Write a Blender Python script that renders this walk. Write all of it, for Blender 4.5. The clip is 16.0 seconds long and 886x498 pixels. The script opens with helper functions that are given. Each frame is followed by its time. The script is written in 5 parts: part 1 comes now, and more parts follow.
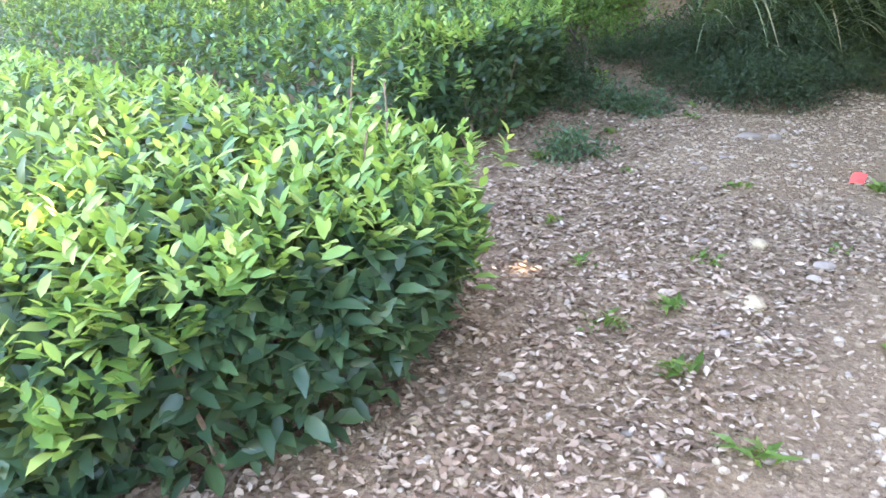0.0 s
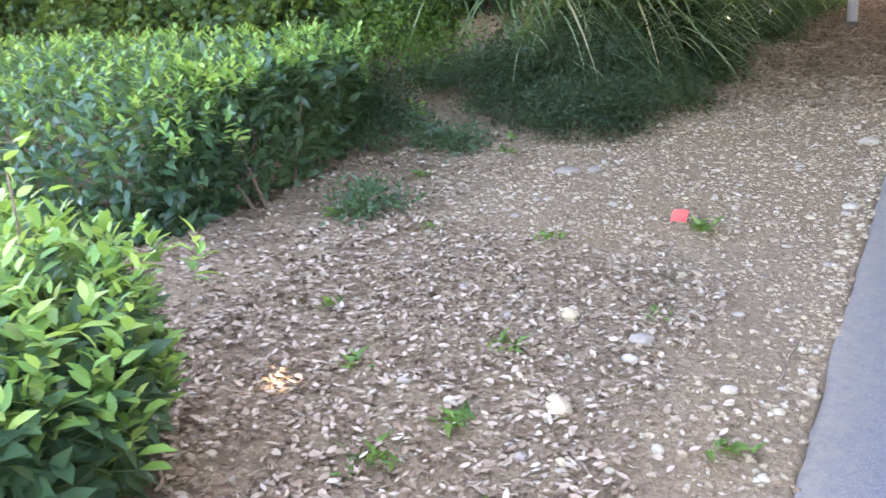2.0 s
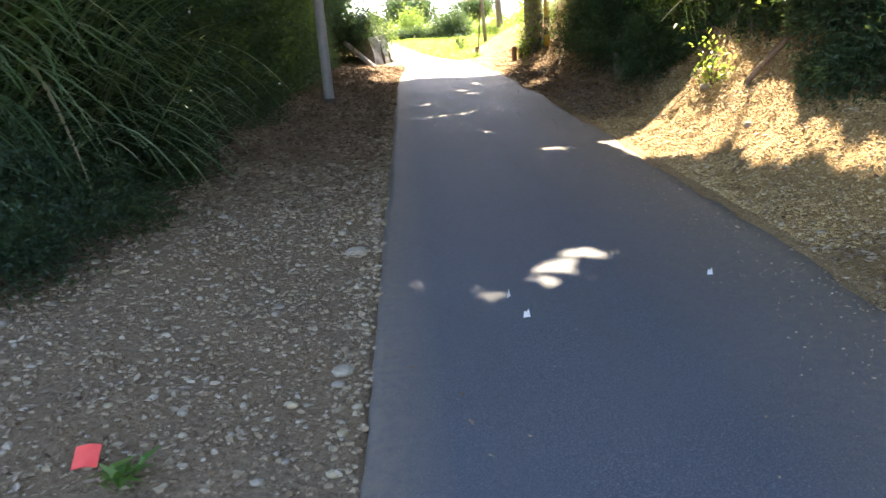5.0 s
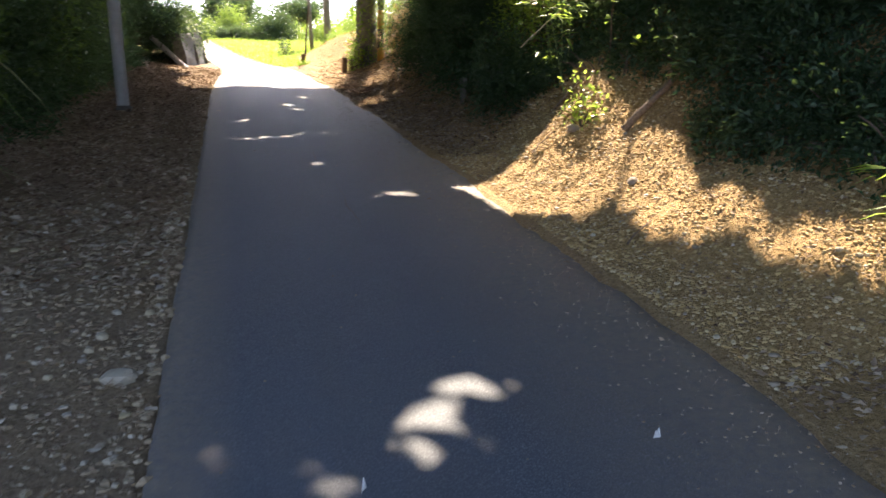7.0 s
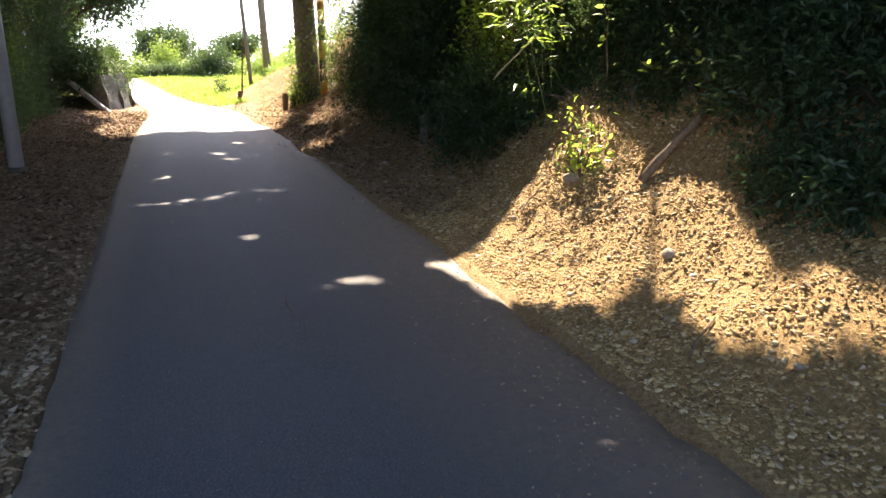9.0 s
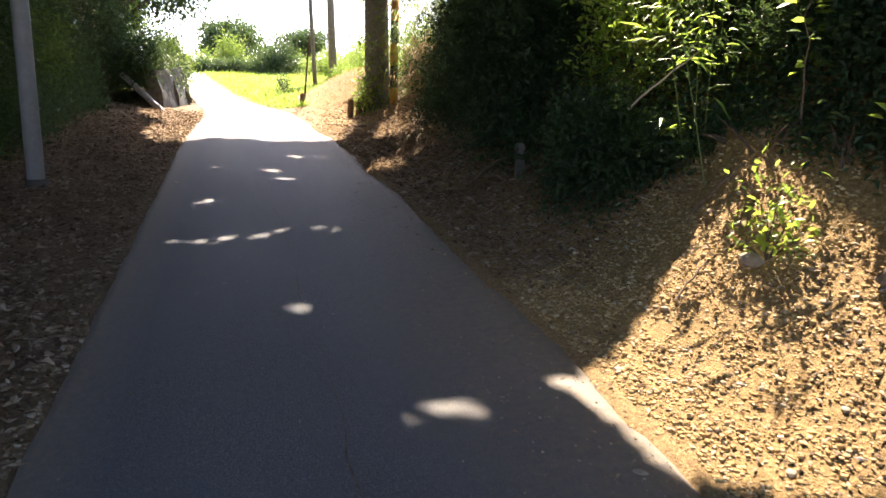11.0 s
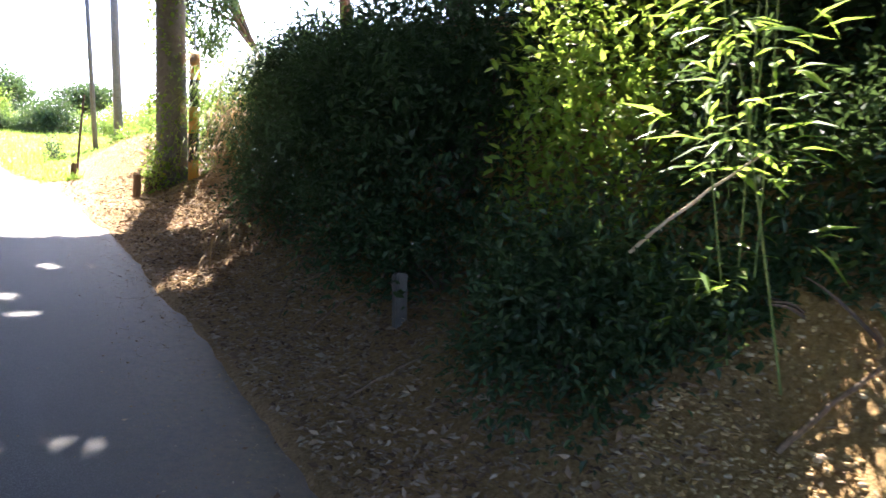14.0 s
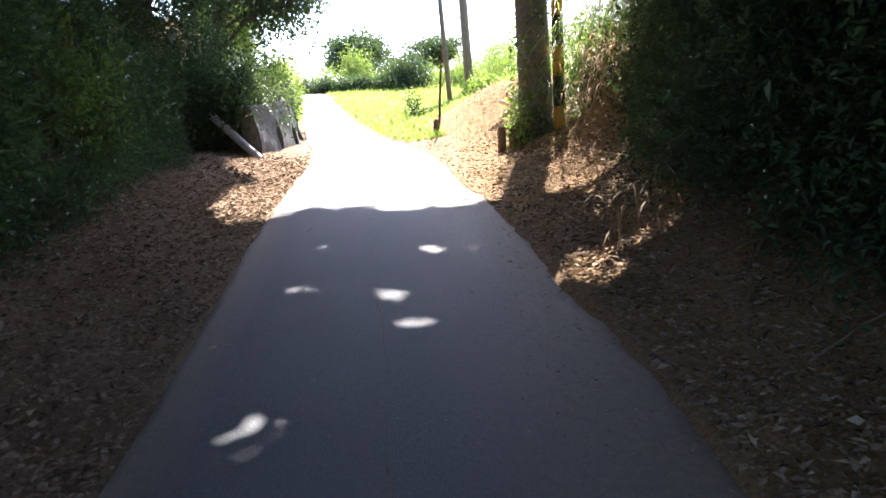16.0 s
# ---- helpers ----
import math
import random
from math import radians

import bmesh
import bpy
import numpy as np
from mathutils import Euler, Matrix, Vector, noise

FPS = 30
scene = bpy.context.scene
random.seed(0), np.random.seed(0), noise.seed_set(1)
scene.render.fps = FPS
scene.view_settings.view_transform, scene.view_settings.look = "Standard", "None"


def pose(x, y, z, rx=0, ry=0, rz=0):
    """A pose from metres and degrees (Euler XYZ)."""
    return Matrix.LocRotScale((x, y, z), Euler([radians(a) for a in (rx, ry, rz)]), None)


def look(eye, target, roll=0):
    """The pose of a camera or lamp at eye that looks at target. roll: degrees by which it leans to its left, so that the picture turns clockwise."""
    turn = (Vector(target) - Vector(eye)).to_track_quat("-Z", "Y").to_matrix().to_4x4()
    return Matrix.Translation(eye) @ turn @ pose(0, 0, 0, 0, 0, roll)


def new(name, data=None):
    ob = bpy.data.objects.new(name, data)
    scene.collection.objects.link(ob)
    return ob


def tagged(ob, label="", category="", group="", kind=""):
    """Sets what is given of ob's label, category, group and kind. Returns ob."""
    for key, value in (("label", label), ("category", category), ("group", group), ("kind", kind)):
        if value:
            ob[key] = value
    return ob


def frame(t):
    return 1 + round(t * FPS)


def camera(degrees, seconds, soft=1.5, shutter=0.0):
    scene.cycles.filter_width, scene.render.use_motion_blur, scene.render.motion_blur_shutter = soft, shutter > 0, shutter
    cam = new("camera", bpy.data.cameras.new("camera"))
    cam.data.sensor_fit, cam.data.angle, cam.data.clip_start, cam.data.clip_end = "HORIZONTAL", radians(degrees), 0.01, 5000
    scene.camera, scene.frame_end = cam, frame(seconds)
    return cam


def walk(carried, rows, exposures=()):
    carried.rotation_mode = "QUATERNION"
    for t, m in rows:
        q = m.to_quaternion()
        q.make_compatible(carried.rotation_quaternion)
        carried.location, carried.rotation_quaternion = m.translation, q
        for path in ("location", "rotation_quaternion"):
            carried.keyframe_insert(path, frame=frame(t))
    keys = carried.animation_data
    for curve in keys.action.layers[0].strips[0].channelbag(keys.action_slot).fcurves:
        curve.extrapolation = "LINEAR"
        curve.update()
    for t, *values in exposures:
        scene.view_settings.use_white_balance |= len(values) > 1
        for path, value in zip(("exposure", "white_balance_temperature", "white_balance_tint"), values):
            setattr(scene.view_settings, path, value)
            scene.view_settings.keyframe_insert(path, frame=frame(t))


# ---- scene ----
cam = camera(57.7, 16.0, 1.5, 0.25)
METRES, EYE, TILT, LEAN, TURN = 13.0, 1.5, 0.0, 0.0, 40.7
ROWS = [
    (0.0, 0.0, 0.0, 0.0, 0.21, -15.47, -0.75),
    (0.5, 0.0018, 0.0166, 0.0021, -0.45, -15.21, -2.03),
    (1.0, 0.0166, 0.0284, 0.0046, -1.47, -13.05, 0.28),
    (1.5, 0.0368, 0.0345, 0.0088, -4.81, -12.08, 2.57),
    (2.0, 0.0412, 0.0604, 0.0067, -9.71, -14.15, 1.54),
    (2.5, 0.047, 0.0778, 0.0091, -10.81, -15.15, -0.69),
    (3.0, 0.0688, 0.0893, 0.0125, -13.14, -12.81, 3.4),
    (3.5, 0.0862, 0.1039, 0.0126, -20.98, -13.81, 0.28),
    (4.0, 0.101, 0.1302, 0.0178, -29.05, -12.97, -2.24),
    (4.5, 0.1186, 0.1491, 0.0183, -38.33, -10.92, 2.45),
    (7.0, 0.2261, 0.2637, 0.033, -55.27, -10.77, 0.02),
    (7.5, 0.2587, 0.2786, 0.0386, -62.15, -8.95, 3.98),
    (8.0, 0.2818, 0.3018, 0.0392, -57.79, -9.06, 2.68),
    (10.5, 0.3998, 0.4098, 0.0626, -61.32, -9.33, 2.71),
    (11.0, 0.4245, 0.4373, 0.0641, -54.85, -8.75, -0.24),
    (11.5, 0.4487, 0.4557, 0.0676, -60.01, -7.9, 0.43),
    (12.0, 0.4778, 0.4717, 0.0748, -64.6, -8.17, 3.78),
    (12.5, 0.5018, 0.4993, 0.0811, -65.66, -4.08, -1.18),
    (13.0, 0.5304, 0.5182, 0.0792, -69.04, -6.23, 0.35),
    (13.5, 0.5603, 0.5388, 0.0882, -70.82, -4.71, 2.48),
    (14.0, 0.5857, 0.5705, 0.0914, -68.76, -4.33, -0.88),
    (14.5, 0.6155, 0.5968, 0.093, -62.84, -6.78, 2.1),
    (15.0, 0.6299, 0.6299, 0.0969, -50.08, -6.74, 1.87),
    (15.5, 0.6471, 0.6588, 0.0994, -44.91, -8.61, 1.0),
    (16.0, 0.6715, 0.683, 0.1048, -45.51, -8.48, 3.8),
]
EXPOSURES = [(0.0, 5.0, 7100, 24), (1.0, 5.1, 7100, 25), (2.5, 4.95, 7300, 24), (3.2, 4.8, 7300, 21), (3.6, 4.5, 7200, 16), (4.5, 3.75, 6700, 15),
             (7.0, 2.72, 6350, 19), (8.0, 2.75, 6350, 19), (10.5, 2.62, 6300, 20), (12.5, 2.7, 6000, 20), (14.0, 3.2, 5600, 20), (15.0, 2.95, 5500, 21), (16.0, 2.7, 5500, 22)]
walk(cam, [(t, pose(0, 0, EYE, TILT, LEAN, TURN) @ pose(METRES * x, METRES * y, METRES * z, 90 + pitch, roll, yaw)) for t, x, y, z, yaw, pitch, roll in ROWS], EXPOSURES)

# ---------------------------------------------------------------- light
SUN_AZ, SUN_EL = radians(14), radians(50)
SUN = np.array([math.sin(SUN_AZ) * math.cos(SUN_EL), math.cos(SUN_AZ) * math.cos(SUN_EL), math.sin(SUN_EL)])
world = bpy.data.worlds.new("sky_world")
scene.world = world
world.use_nodes = True
wn = world.node_tree.nodes
sky = wn.new("ShaderNodeTexSky")
sky.sky_type, sky.sun_disc = "NISHITA", False
sky.sun_elevation, sky.sun_rotation = SUN_EL, SUN_AZ
sky.dust_density, sky.air_density = 2.0, 1.0
wn["Background"].inputs["Strength"].default_value = 0.12
world.node_tree.links.new(sky.outputs[0], wn["Background"].inputs["Color"])
sun_data = bpy.data.lights.new("sun", "SUN")
sun_data.energy, sun_data.angle, sun_data.color = 5.0, radians(0.55), (1.0, 0.86, 0.62)
sun_ob = new("sun", sun_data)
sun_ob.matrix_world = look(Vector(SUN) * 50, (0, 0, 0))


# ---------------------------------------------------------------- materials
def material(name):
    m = bpy.data.materials.new(name)
    m.use_nodes = True
    nt = m.node_tree
    return m, nt, nt.nodes["Principled BSDF"], nt.nodes["Material Output"]


def ramp(nt, src, stops):
    r = nt.nodes.new("ShaderNodeValToRGB")
    while len(r.color_ramp.elements) < len(stops):
        r.color_ramp.elements.new(0.5)
    for e, (p, c) in zip(r.color_ramp.elements, stops):
        e.position, e.color = p, (*c, 1)
    nt.links.new(src, r.inputs[0])
    return r.outputs[0]


def noise_tex(nt, scale, detail=4.0, rough=0.6, stretch=None):
    tc = nt.nodes.new("ShaderNodeNewGeometry").outputs["Position"]
    if stretch:
        mp = nt.nodes.new("ShaderNodeMapping")
        mp.inputs["Scale"].default_value = stretch
        nt.links.new(tc, mp.inputs[0])
        tc = mp.outputs[0]
    n = nt.nodes.new("ShaderNodeTexNoise")
    n.inputs["Scale"].default_value, n.inputs["Detail"].default_value, n.inputs["Roughness"].default_value = scale, detail, rough
    nt.links.new(tc, n.inputs["Vector"])
    return n.outputs["Fac"]


def mixc(nt, fac, a, b, mode="MIX"):
    m = nt.nodes.new("ShaderNodeMix")
    m.data_type, m.blend_type = "RGBA", mode
    for sock, v in ((m.inputs["Factor"], fac), (m.inputs["A"], a), (m.inputs["B"], b)):
        if isinstance(v, (int, float)):
            sock.default_value = v
        elif isinstance(v, tuple):
            sock.default_value = (*v, 1)
        else:
            nt.links.new(v, sock)
    return m.outputs["Result"]


def bump(nt, p, height, strength, dist):
    b = nt.nodes.new("ShaderNodeBump")
    b.inputs["Strength"].default_value, b.inputs["Distance"].default_value = strength, dist
    nt.links.new(height, b.inputs["Height"])
    nt.links.new(b.outputs[0], p.inputs["Normal"])


def leaf_material(name, stops, rough=0.42, through_light=0.4, warm=(0.55, 0.75, 0.10)):
    """Leaves: each one its own tone, gloss on top, light shining through."""
    m, nt, p, out = material(name)
    g = nt.nodes.new("ShaderNodeNewGeometry")
    col = ramp(nt, g.outputs["Random Per Island"], stops)
    col = mixc(nt, mixc_fac(nt, noise_tex(nt, 1.7, 3), 0.35), col, (stops[0][1][0] * 0.6, stops[0][1][1] * 0.6, stops[0][1][2] * 0.6))
    nt.links.new(col, p.inputs["Base Color"])
    p.inputs["Roughness"].default_value = rough
    p.inputs["Specular IOR Level"].default_value = 0.28
    tr = nt.nodes.new("ShaderNodeBsdfTranslucent")
    nt.links.new(mixc(nt, 0.5, col, warm), tr.inputs["Color"])
    mx = nt.nodes.new("ShaderNodeMixShader")
    mx.inputs[0].default_value = through_light
    nt.links.new(p.outputs[0], mx.inputs[1])
    nt.links.new(tr.outputs[0], mx.inputs[2])
    nt.links.new(mx.outputs[0], out.inputs[0])
    return m


def mixc_fac(nt, src, amount):
    m = nt.nodes.new("ShaderNodeMath")
    m.operation, m.inputs[1].default_value = "MULTIPLY", amount
    nt.links.new(src, m.inputs[0])
    return m.outputs[0]


def plain_material(name, a, b, scale, rough=0.8, metal=0.0, relief=0.3, dist=0.01, stretch=None):
    m, nt, p, out = material(name)
    n = noise_tex(nt, scale, 6, 0.65, stretch)
    n2 = noise_tex(nt, scale * 0.13, 3, 0.5)
    col = mixc(nt, n2, ramp(nt, n, [(0.3, a), (0.7, b)]), ramp(nt, n, [(0.3, tuple(c * 0.7 for c in a)), (0.7, tuple(c * 0.8 for c in b))]))
    nt.links.new(col, p.inputs["Base Color"])
    p.inputs["Roughness"].default_value, p.inputs["Metallic"].default_value = rough, metal
    bump(nt, p, n, relief, dist)
    return m


def island_material(name, stops, rough=0.8, spec=0.3):
    m, nt, p, out = material(name)
    g = nt.nodes.new("ShaderNodeNewGeometry")
    col = ramp(nt, g.outputs["Random Per Island"], stops)
    n = noise_tex(nt, 60, 4)
    nt.links.new(mixc(nt, mixc_fac(nt, n, 0.5), col, tuple(c * 0.45 for c in stops[0][1])), p.inputs["Base Color"])
    p.inputs["Roughness"].default_value = rough
    p.inputs["Specular IOR Level"].default_value = spec
    bump(nt, p, n, 0.3, 0.004)
    return m


def object_material(name, stops, rough=0.8):
    m, nt, p, out = material(name)
    o = nt.nodes.new("ShaderNodeObjectInfo")
    col = ramp(nt, o.outputs["Random"], stops)
    n = noise_tex(nt, 45, 5)
    nt.links.new(mixc(nt, mixc_fac(nt, n, 0.5), col, tuple(c * 0.5 for c in stops[0][1])), p.inputs["Base Color"])
    p.inputs["Roughness"].default_value = rough
    bump(nt, p, n, 0.4, 0.004)
    return m


M_TEA = leaf_material("tea_leaf", [(0.0, (0.020, 0.052, 0.032)), (0.5, (0.033, 0.082, 0.044)), (1.0, (0.07, 0.14, 0.06))], 0.34, 0.22)
M_TEA_YOUNG = leaf_material("young_tea_leaf", [(0.0, (0.08, 0.18, 0.05)), (0.6, (0.17, 0.31, 0.075)), (1.0, (0.36, 0.44, 0.13))], 0.38, 0.35)
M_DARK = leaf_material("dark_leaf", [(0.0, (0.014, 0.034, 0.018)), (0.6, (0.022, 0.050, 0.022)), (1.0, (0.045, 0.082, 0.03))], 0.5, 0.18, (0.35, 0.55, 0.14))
M_MID = leaf_material("green_leaf", [(0.0, (0.035, 0.085, 0.02)), (0.6, (0.06, 0.14, 0.03)), (1.0, (0.11, 0.19, 0.04))], 0.4, 0.35)
M_CREEPER = leaf_material("creeper_leaf", [(0.0, (0.016, 0.042, 0.018)), (0.7, (0.03, 0.07, 0.024)), (1.0, (0.06, 0.115, 0.032))], 0.5, 0.25)
M_LIGHT = leaf_material("light_green_leaf", [(0.0, (0.08, 0.16, 0.03)), (0.6, (0.14, 0.26, 0.04)), (1.0, (0.24, 0.33, 0.06))], 0.4, 0.5)
M_LIME = leaf_material("lime_leaf", [(0.0, (0.09, 0.16, 0.028)), (0.6, (0.17, 0.28, 0.042)), (0.92, (0.32, 0.38, 0.07)), (1.0, (0.40, 0.25, 0.06))], 0.36, 0.5)
M_PAMPAS = leaf_material("pampas_blade", [(0.0, (0.035, 0.075, 0.035)), (0.5, (0.085, 0.14, 0.07)), (0.85, (0.19, 0.24, 0.14)), (1.0, (0.34, 0.27, 0.17))], 0.42, 0.3)
# Nearly black greens: shade from the trees above is put into the leaf colour.
M_COVER_SHADE = leaf_material("shaded_cover_leaf", [(0.0, (0.008, 0.022, 0.014)), (0.7, (0.014, 0.036, 0.02)), (1.0, (0.026, 0.058, 0.028))], 0.6, 0.18)
M_FIELD = leaf_material("field_grass", [(0.0, (0.13, 0.24, 0.03)), (0.6, (0.22, 0.34, 0.04)), (1.0, (0.34, 0.42, 0.07))], 0.6, 0.4)
M_DRYGRASS = leaf_material("dry_grass", [(0.0, (0.22, 0.15, 0.07)), (1.0, (0.42, 0.30, 0.15))], 0.7, 0.3, (0.6, 0.4, 0.15))
M_LITTER = island_material("dead_leaf", [(0.0, (0.12, 0.078, 0.05)), (0.4, (0.28, 0.195, 0.13)), (0.75, (0.44, 0.34, 0.24)), (0.93, (0.45, 0.355, 0.25)), (1.0, (0.57, 0.48, 0.37))], 0.9, 0.06)
M_PEBBLE = island_material("pebble", [(0.0, (0.19, 0.13, 0.08)), (0.4, (0.31, 0.235, 0.15)), (0.8, (0.38, 0.30, 0.195)), (1.0, (0.45, 0.39, 0.30))], 0.9, 0.12)
# Brighter, warmer copy of the pebble tones: sun gold put into the colour.
M_SUNLIT_GRAVEL = island_material("sunlit_gravel", [(0.0, (0.26, 0.16, 0.06)), (0.4, (0.42, 0.29, 0.12)), (0.8, (0.51, 0.375, 0.18)), (1.0, (0.58, 0.48, 0.32))], 0.85)
M_STONE = object_material("stone", [(0.0, (0.22, 0.18, 0.14)), (0.5, (0.38, 0.32, 0.23)), (0.8, (0.42, 0.33, 0.18)), (1.0, (0.46, 0.40, 0.31))])
M_BARK = plain_material("bark", (0.05, 0.035, 0.025), (0.16, 0.12, 0.09), 14, 0.9, 0, 0.8, 0.02, (1, 1, 0.25))
M_TWIG = plain_material("twig", (0.10, 0.065, 0.04), (0.24, 0.17, 0.11), 40, 0.85)
M_STEM = plain_material("green_stem", (0.10, 0.16, 0.04), (0.22, 0.28, 0.08), 30, 0.5)
M_CONC = plain_material("old_concrete", (0.08, 0.076, 0.068), (0.18, 0.17, 0.15), 9, 0.9, 0, 0.5, 0.01)
M_POLE = plain_material("concrete_pole", (0.11, 0.11, 0.112), (0.18, 0.18, 0.18), 14, 0.8, 0, 0.2, 0.004)
M_GALV = plain_material("galvanised_steel", (0.42, 0.44, 0.47), (0.52, 0.54, 0.57), 12, 0.5, 0.0, 0.1, 0.002)
M_PIPE = plain_material("grey_pvc", (0.42, 0.43, 0.44), (0.58, 0.58, 0.58), 6, 0.45, 0, 0.1, 0.002)
M_YELLOW = plain_material("yellow_plastic", (0.58, 0.25, 0.03), (0.68, 0.32, 0.05), 10, 0.5, 0, 0.1, 0.002)
M_BLACK = plain_material("black_plastic", (0.02, 0.02, 0.022), (0.035, 0.035, 0.04), 10, 0.5, 0, 0.1, 0.002)
M_WOOD = plain_material("weathered_wood", (0.10, 0.065, 0.04), (0.22, 0.15, 0.10), 16, 0.9, 0, 0.6, 0.01, (1, 1, 0.2))
M_RED = plain_material("red_plastic", (0.80, 0.06, 0.045), (0.88, 0.10, 0.07), 12, 0.45, 0, 0.1, 0.002)
M_WHITE = plain_material("white_scrap", (0.72, 0.72, 0.70), (0.82, 0.82, 0.80), 30, 0.6)


def soil_material():
    m, nt, p, out = material("soil")
    a = noise_tex(nt, 1.1, 5)
    b = noise_tex(nt, 38, 6, 0.7)
    c = noise_tex(nt, 160, 3, 0.6)
    col = ramp(nt, b, [(0.25, (0.075, 0.052, 0.036)), (0.5, (0.21, 0.15, 0.094)), (0.75, (0.36, 0.27, 0.165))])
    col = mixc(nt, ramp(nt, a, [(0.42, (0, 0, 0)), (0.66, (1, 1, 1))]), col, ramp(nt, b, [(0.3, (0.14, 0.09, 0.05)), (0.7, (0.29, 0.205, 0.12))]))
    g = nt.nodes.new("ShaderNodeNewGeometry")
    sep = nt.nodes.new("ShaderNodeSeparateXYZ")
    nt.links.new(g.outputs["Position"], sep.inputs[0])
    side = nt.nodes.new("ShaderNodeMapRange")
    side.inputs["From Min"].default_value, side.inputs["From Max"].default_value = 1.6, 2.3
    nt.links.new(sep.outputs["X"], side.inputs["Value"])
    col = mixc(nt, side.outputs[0], col, ramp(nt, b, [(0.25, (0.10, 0.06, 0.028)), (0.5, (0.27, 0.175, 0.075)), (0.75, (0.42, 0.29, 0.13))]))
    col = mixc(nt, ramp(nt, c, [(0.55, (0, 0, 0)), (0.7, (0.6, 0.6, 0.6))]), col, (0.42, 0.33, 0.21))
    nt.links.new(col, p.inputs["Base Color"])
    p.inputs["Roughness"].default_value = 0.95
    p.inputs["Specular IOR Level"].default_value = 0.15
    bump(nt, p, b, 0.9, 0.03)
    return m


def road_material():
    m, nt, p, out = material("old_asphalt")
    a = noise_tex(nt, 0.9, 4)
    b = noise_tex(nt, 130, 4, 0.8)
    s = noise_tex(nt, 3.0, 5, 0.6, (1.0, 0.12, 1.0))
    col = ramp(nt, b, [(0.32, (0.032, 0.036, 0.043)), (0.52, (0.07, 0.077, 0.091)), (0.68, (0.22, 0.226, 0.243))])
    col = mixc(nt, ramp(nt, a, [(0.35, (0, 0, 0)), (0.7, (0.55, 0.55, 0.55))]), col, (0.09, 0.097, 0.111))
    col = mixc(nt, ramp(nt, s, [(0.45, (0, 0, 0)), (0.75, (0.5, 0.5, 0.5))]), col, (0.08, 0.081, 0.087))
    # pale dust along the edges
    g = nt.nodes.new("ShaderNodeNewGeometry")
    sep = nt.nodes.new("ShaderNodeSeparateXYZ")
    nt.links.new(g.outputs["Position"], sep.inputs[0])
    d = ramp(nt, edge_dist(nt, sep.outputs["X"]), [(0.0, (0, 0, 0)), (1.0, (0.9, 0.9, 0.9))])
    col = mixc(nt, mixc(nt, ramp(nt, noise_tex(nt, 22, 6, 0.75), [(0.3, (0.3, 0.3, 0.3)), (0.62, (0.95, 0.95, 0.95))]), (0, 0, 0), d), col, (0.215, 0.172, 0.122))
    nt.links.new(col, p.inputs["Base Color"])
    p.inputs["Roughness"].default_value = 0.75
    p.inputs["Specular IOR Level"].default_value = 0.4
    bump(nt, p, b, 0.5, 0.006)
    return m


def edge_dist(nt, x):
    """0 in the middle of the lane, 1 at its edges: a narrow strip on one side, a wide one below the bank."""
    lo, hi = nt.nodes.new("ShaderNodeMapRange"), nt.nodes.new("ShaderNodeMapRange")
    for node, a, b in ((lo, -0.02, -0.34), (hi, 0.95, 1.95)):
        node.inputs["From Min"].default_value, node.inputs["From Max"].default_value = a, b
        nt.links.new(x, node.inputs["Value"])
    m = nt.nodes.new("ShaderNodeMath")
    m.operation = "MAXIMUM"
    nt.links.new(lo.outputs[0], m.inputs[0])
    nt.links.new(hi.outputs[0], m.inputs[1])
    return m.outputs[0]


M_SOIL = soil_material()
M_ROAD = road_material()


# ---------------------------------------------------------------- ground shape
def smooth(a, b, v):
    k = np.clip((v - a) / (b - a), 0, 1)
    return k * k * (3 - 2 * k)


def wob(x, y, s, seed=0.0):
    """A cheap smooth wobble between -1 and 1."""
    return (np.sin(x * s * 1.7 + 1.3 + seed) * np.cos(y * s * 1.3 + 2.1 * seed) + np.sin((x + y) * s * 2.3 + seed * 3.7) * 0.6 + np.cos((x - 1.6 * y) * s * 3.1 + seed) * 0.4) / 2.0


def slope_z(y):
    y = np.asarray(y, float)
    return -0.035 + 0.102 * np.clip(y, -40, 46) + 0.03 * np.clip(y - 46, 0, 400)


def road_right(y):
    return np.interp(np.asarray(y, float), [12.0, 15.0, 18.0, 19.6, 21.0, 22.2, 23.3, 24.3, 25.4, 26.2, 26.8, 28.1, 31.6, 39.0, 47.0], [2.12, 2.11, 2.06, 2.02, 1.95, 1.87, 1.79, 1.70, 1.60, 1.42, 1.18, 0.80, 0.28, -0.51, -1.3])


def road_left(y):
    y = np.asarray(y, float)
    return np.minimum(np.interp(y, [20.0, 22.0, 24.6, 26.0, 27.9, 35.3, 39.0, 47.0], [-0.36, -0.30, -0.18, -0.22, -0.49, -1.13, -1.35, -2.4]), road_right(y) - 0.9)


R_X = [2.1, 2.38, 2.62, 2.85, 3.06, 3.35, 3.7, 4.3, 5.0, 8.0, 30.0]
R_Z = [0.0, 0.05, 0.12, 0.26, 0.42, 0.66, 1.15, 2.1, 2.6, 3.0, 3.4]


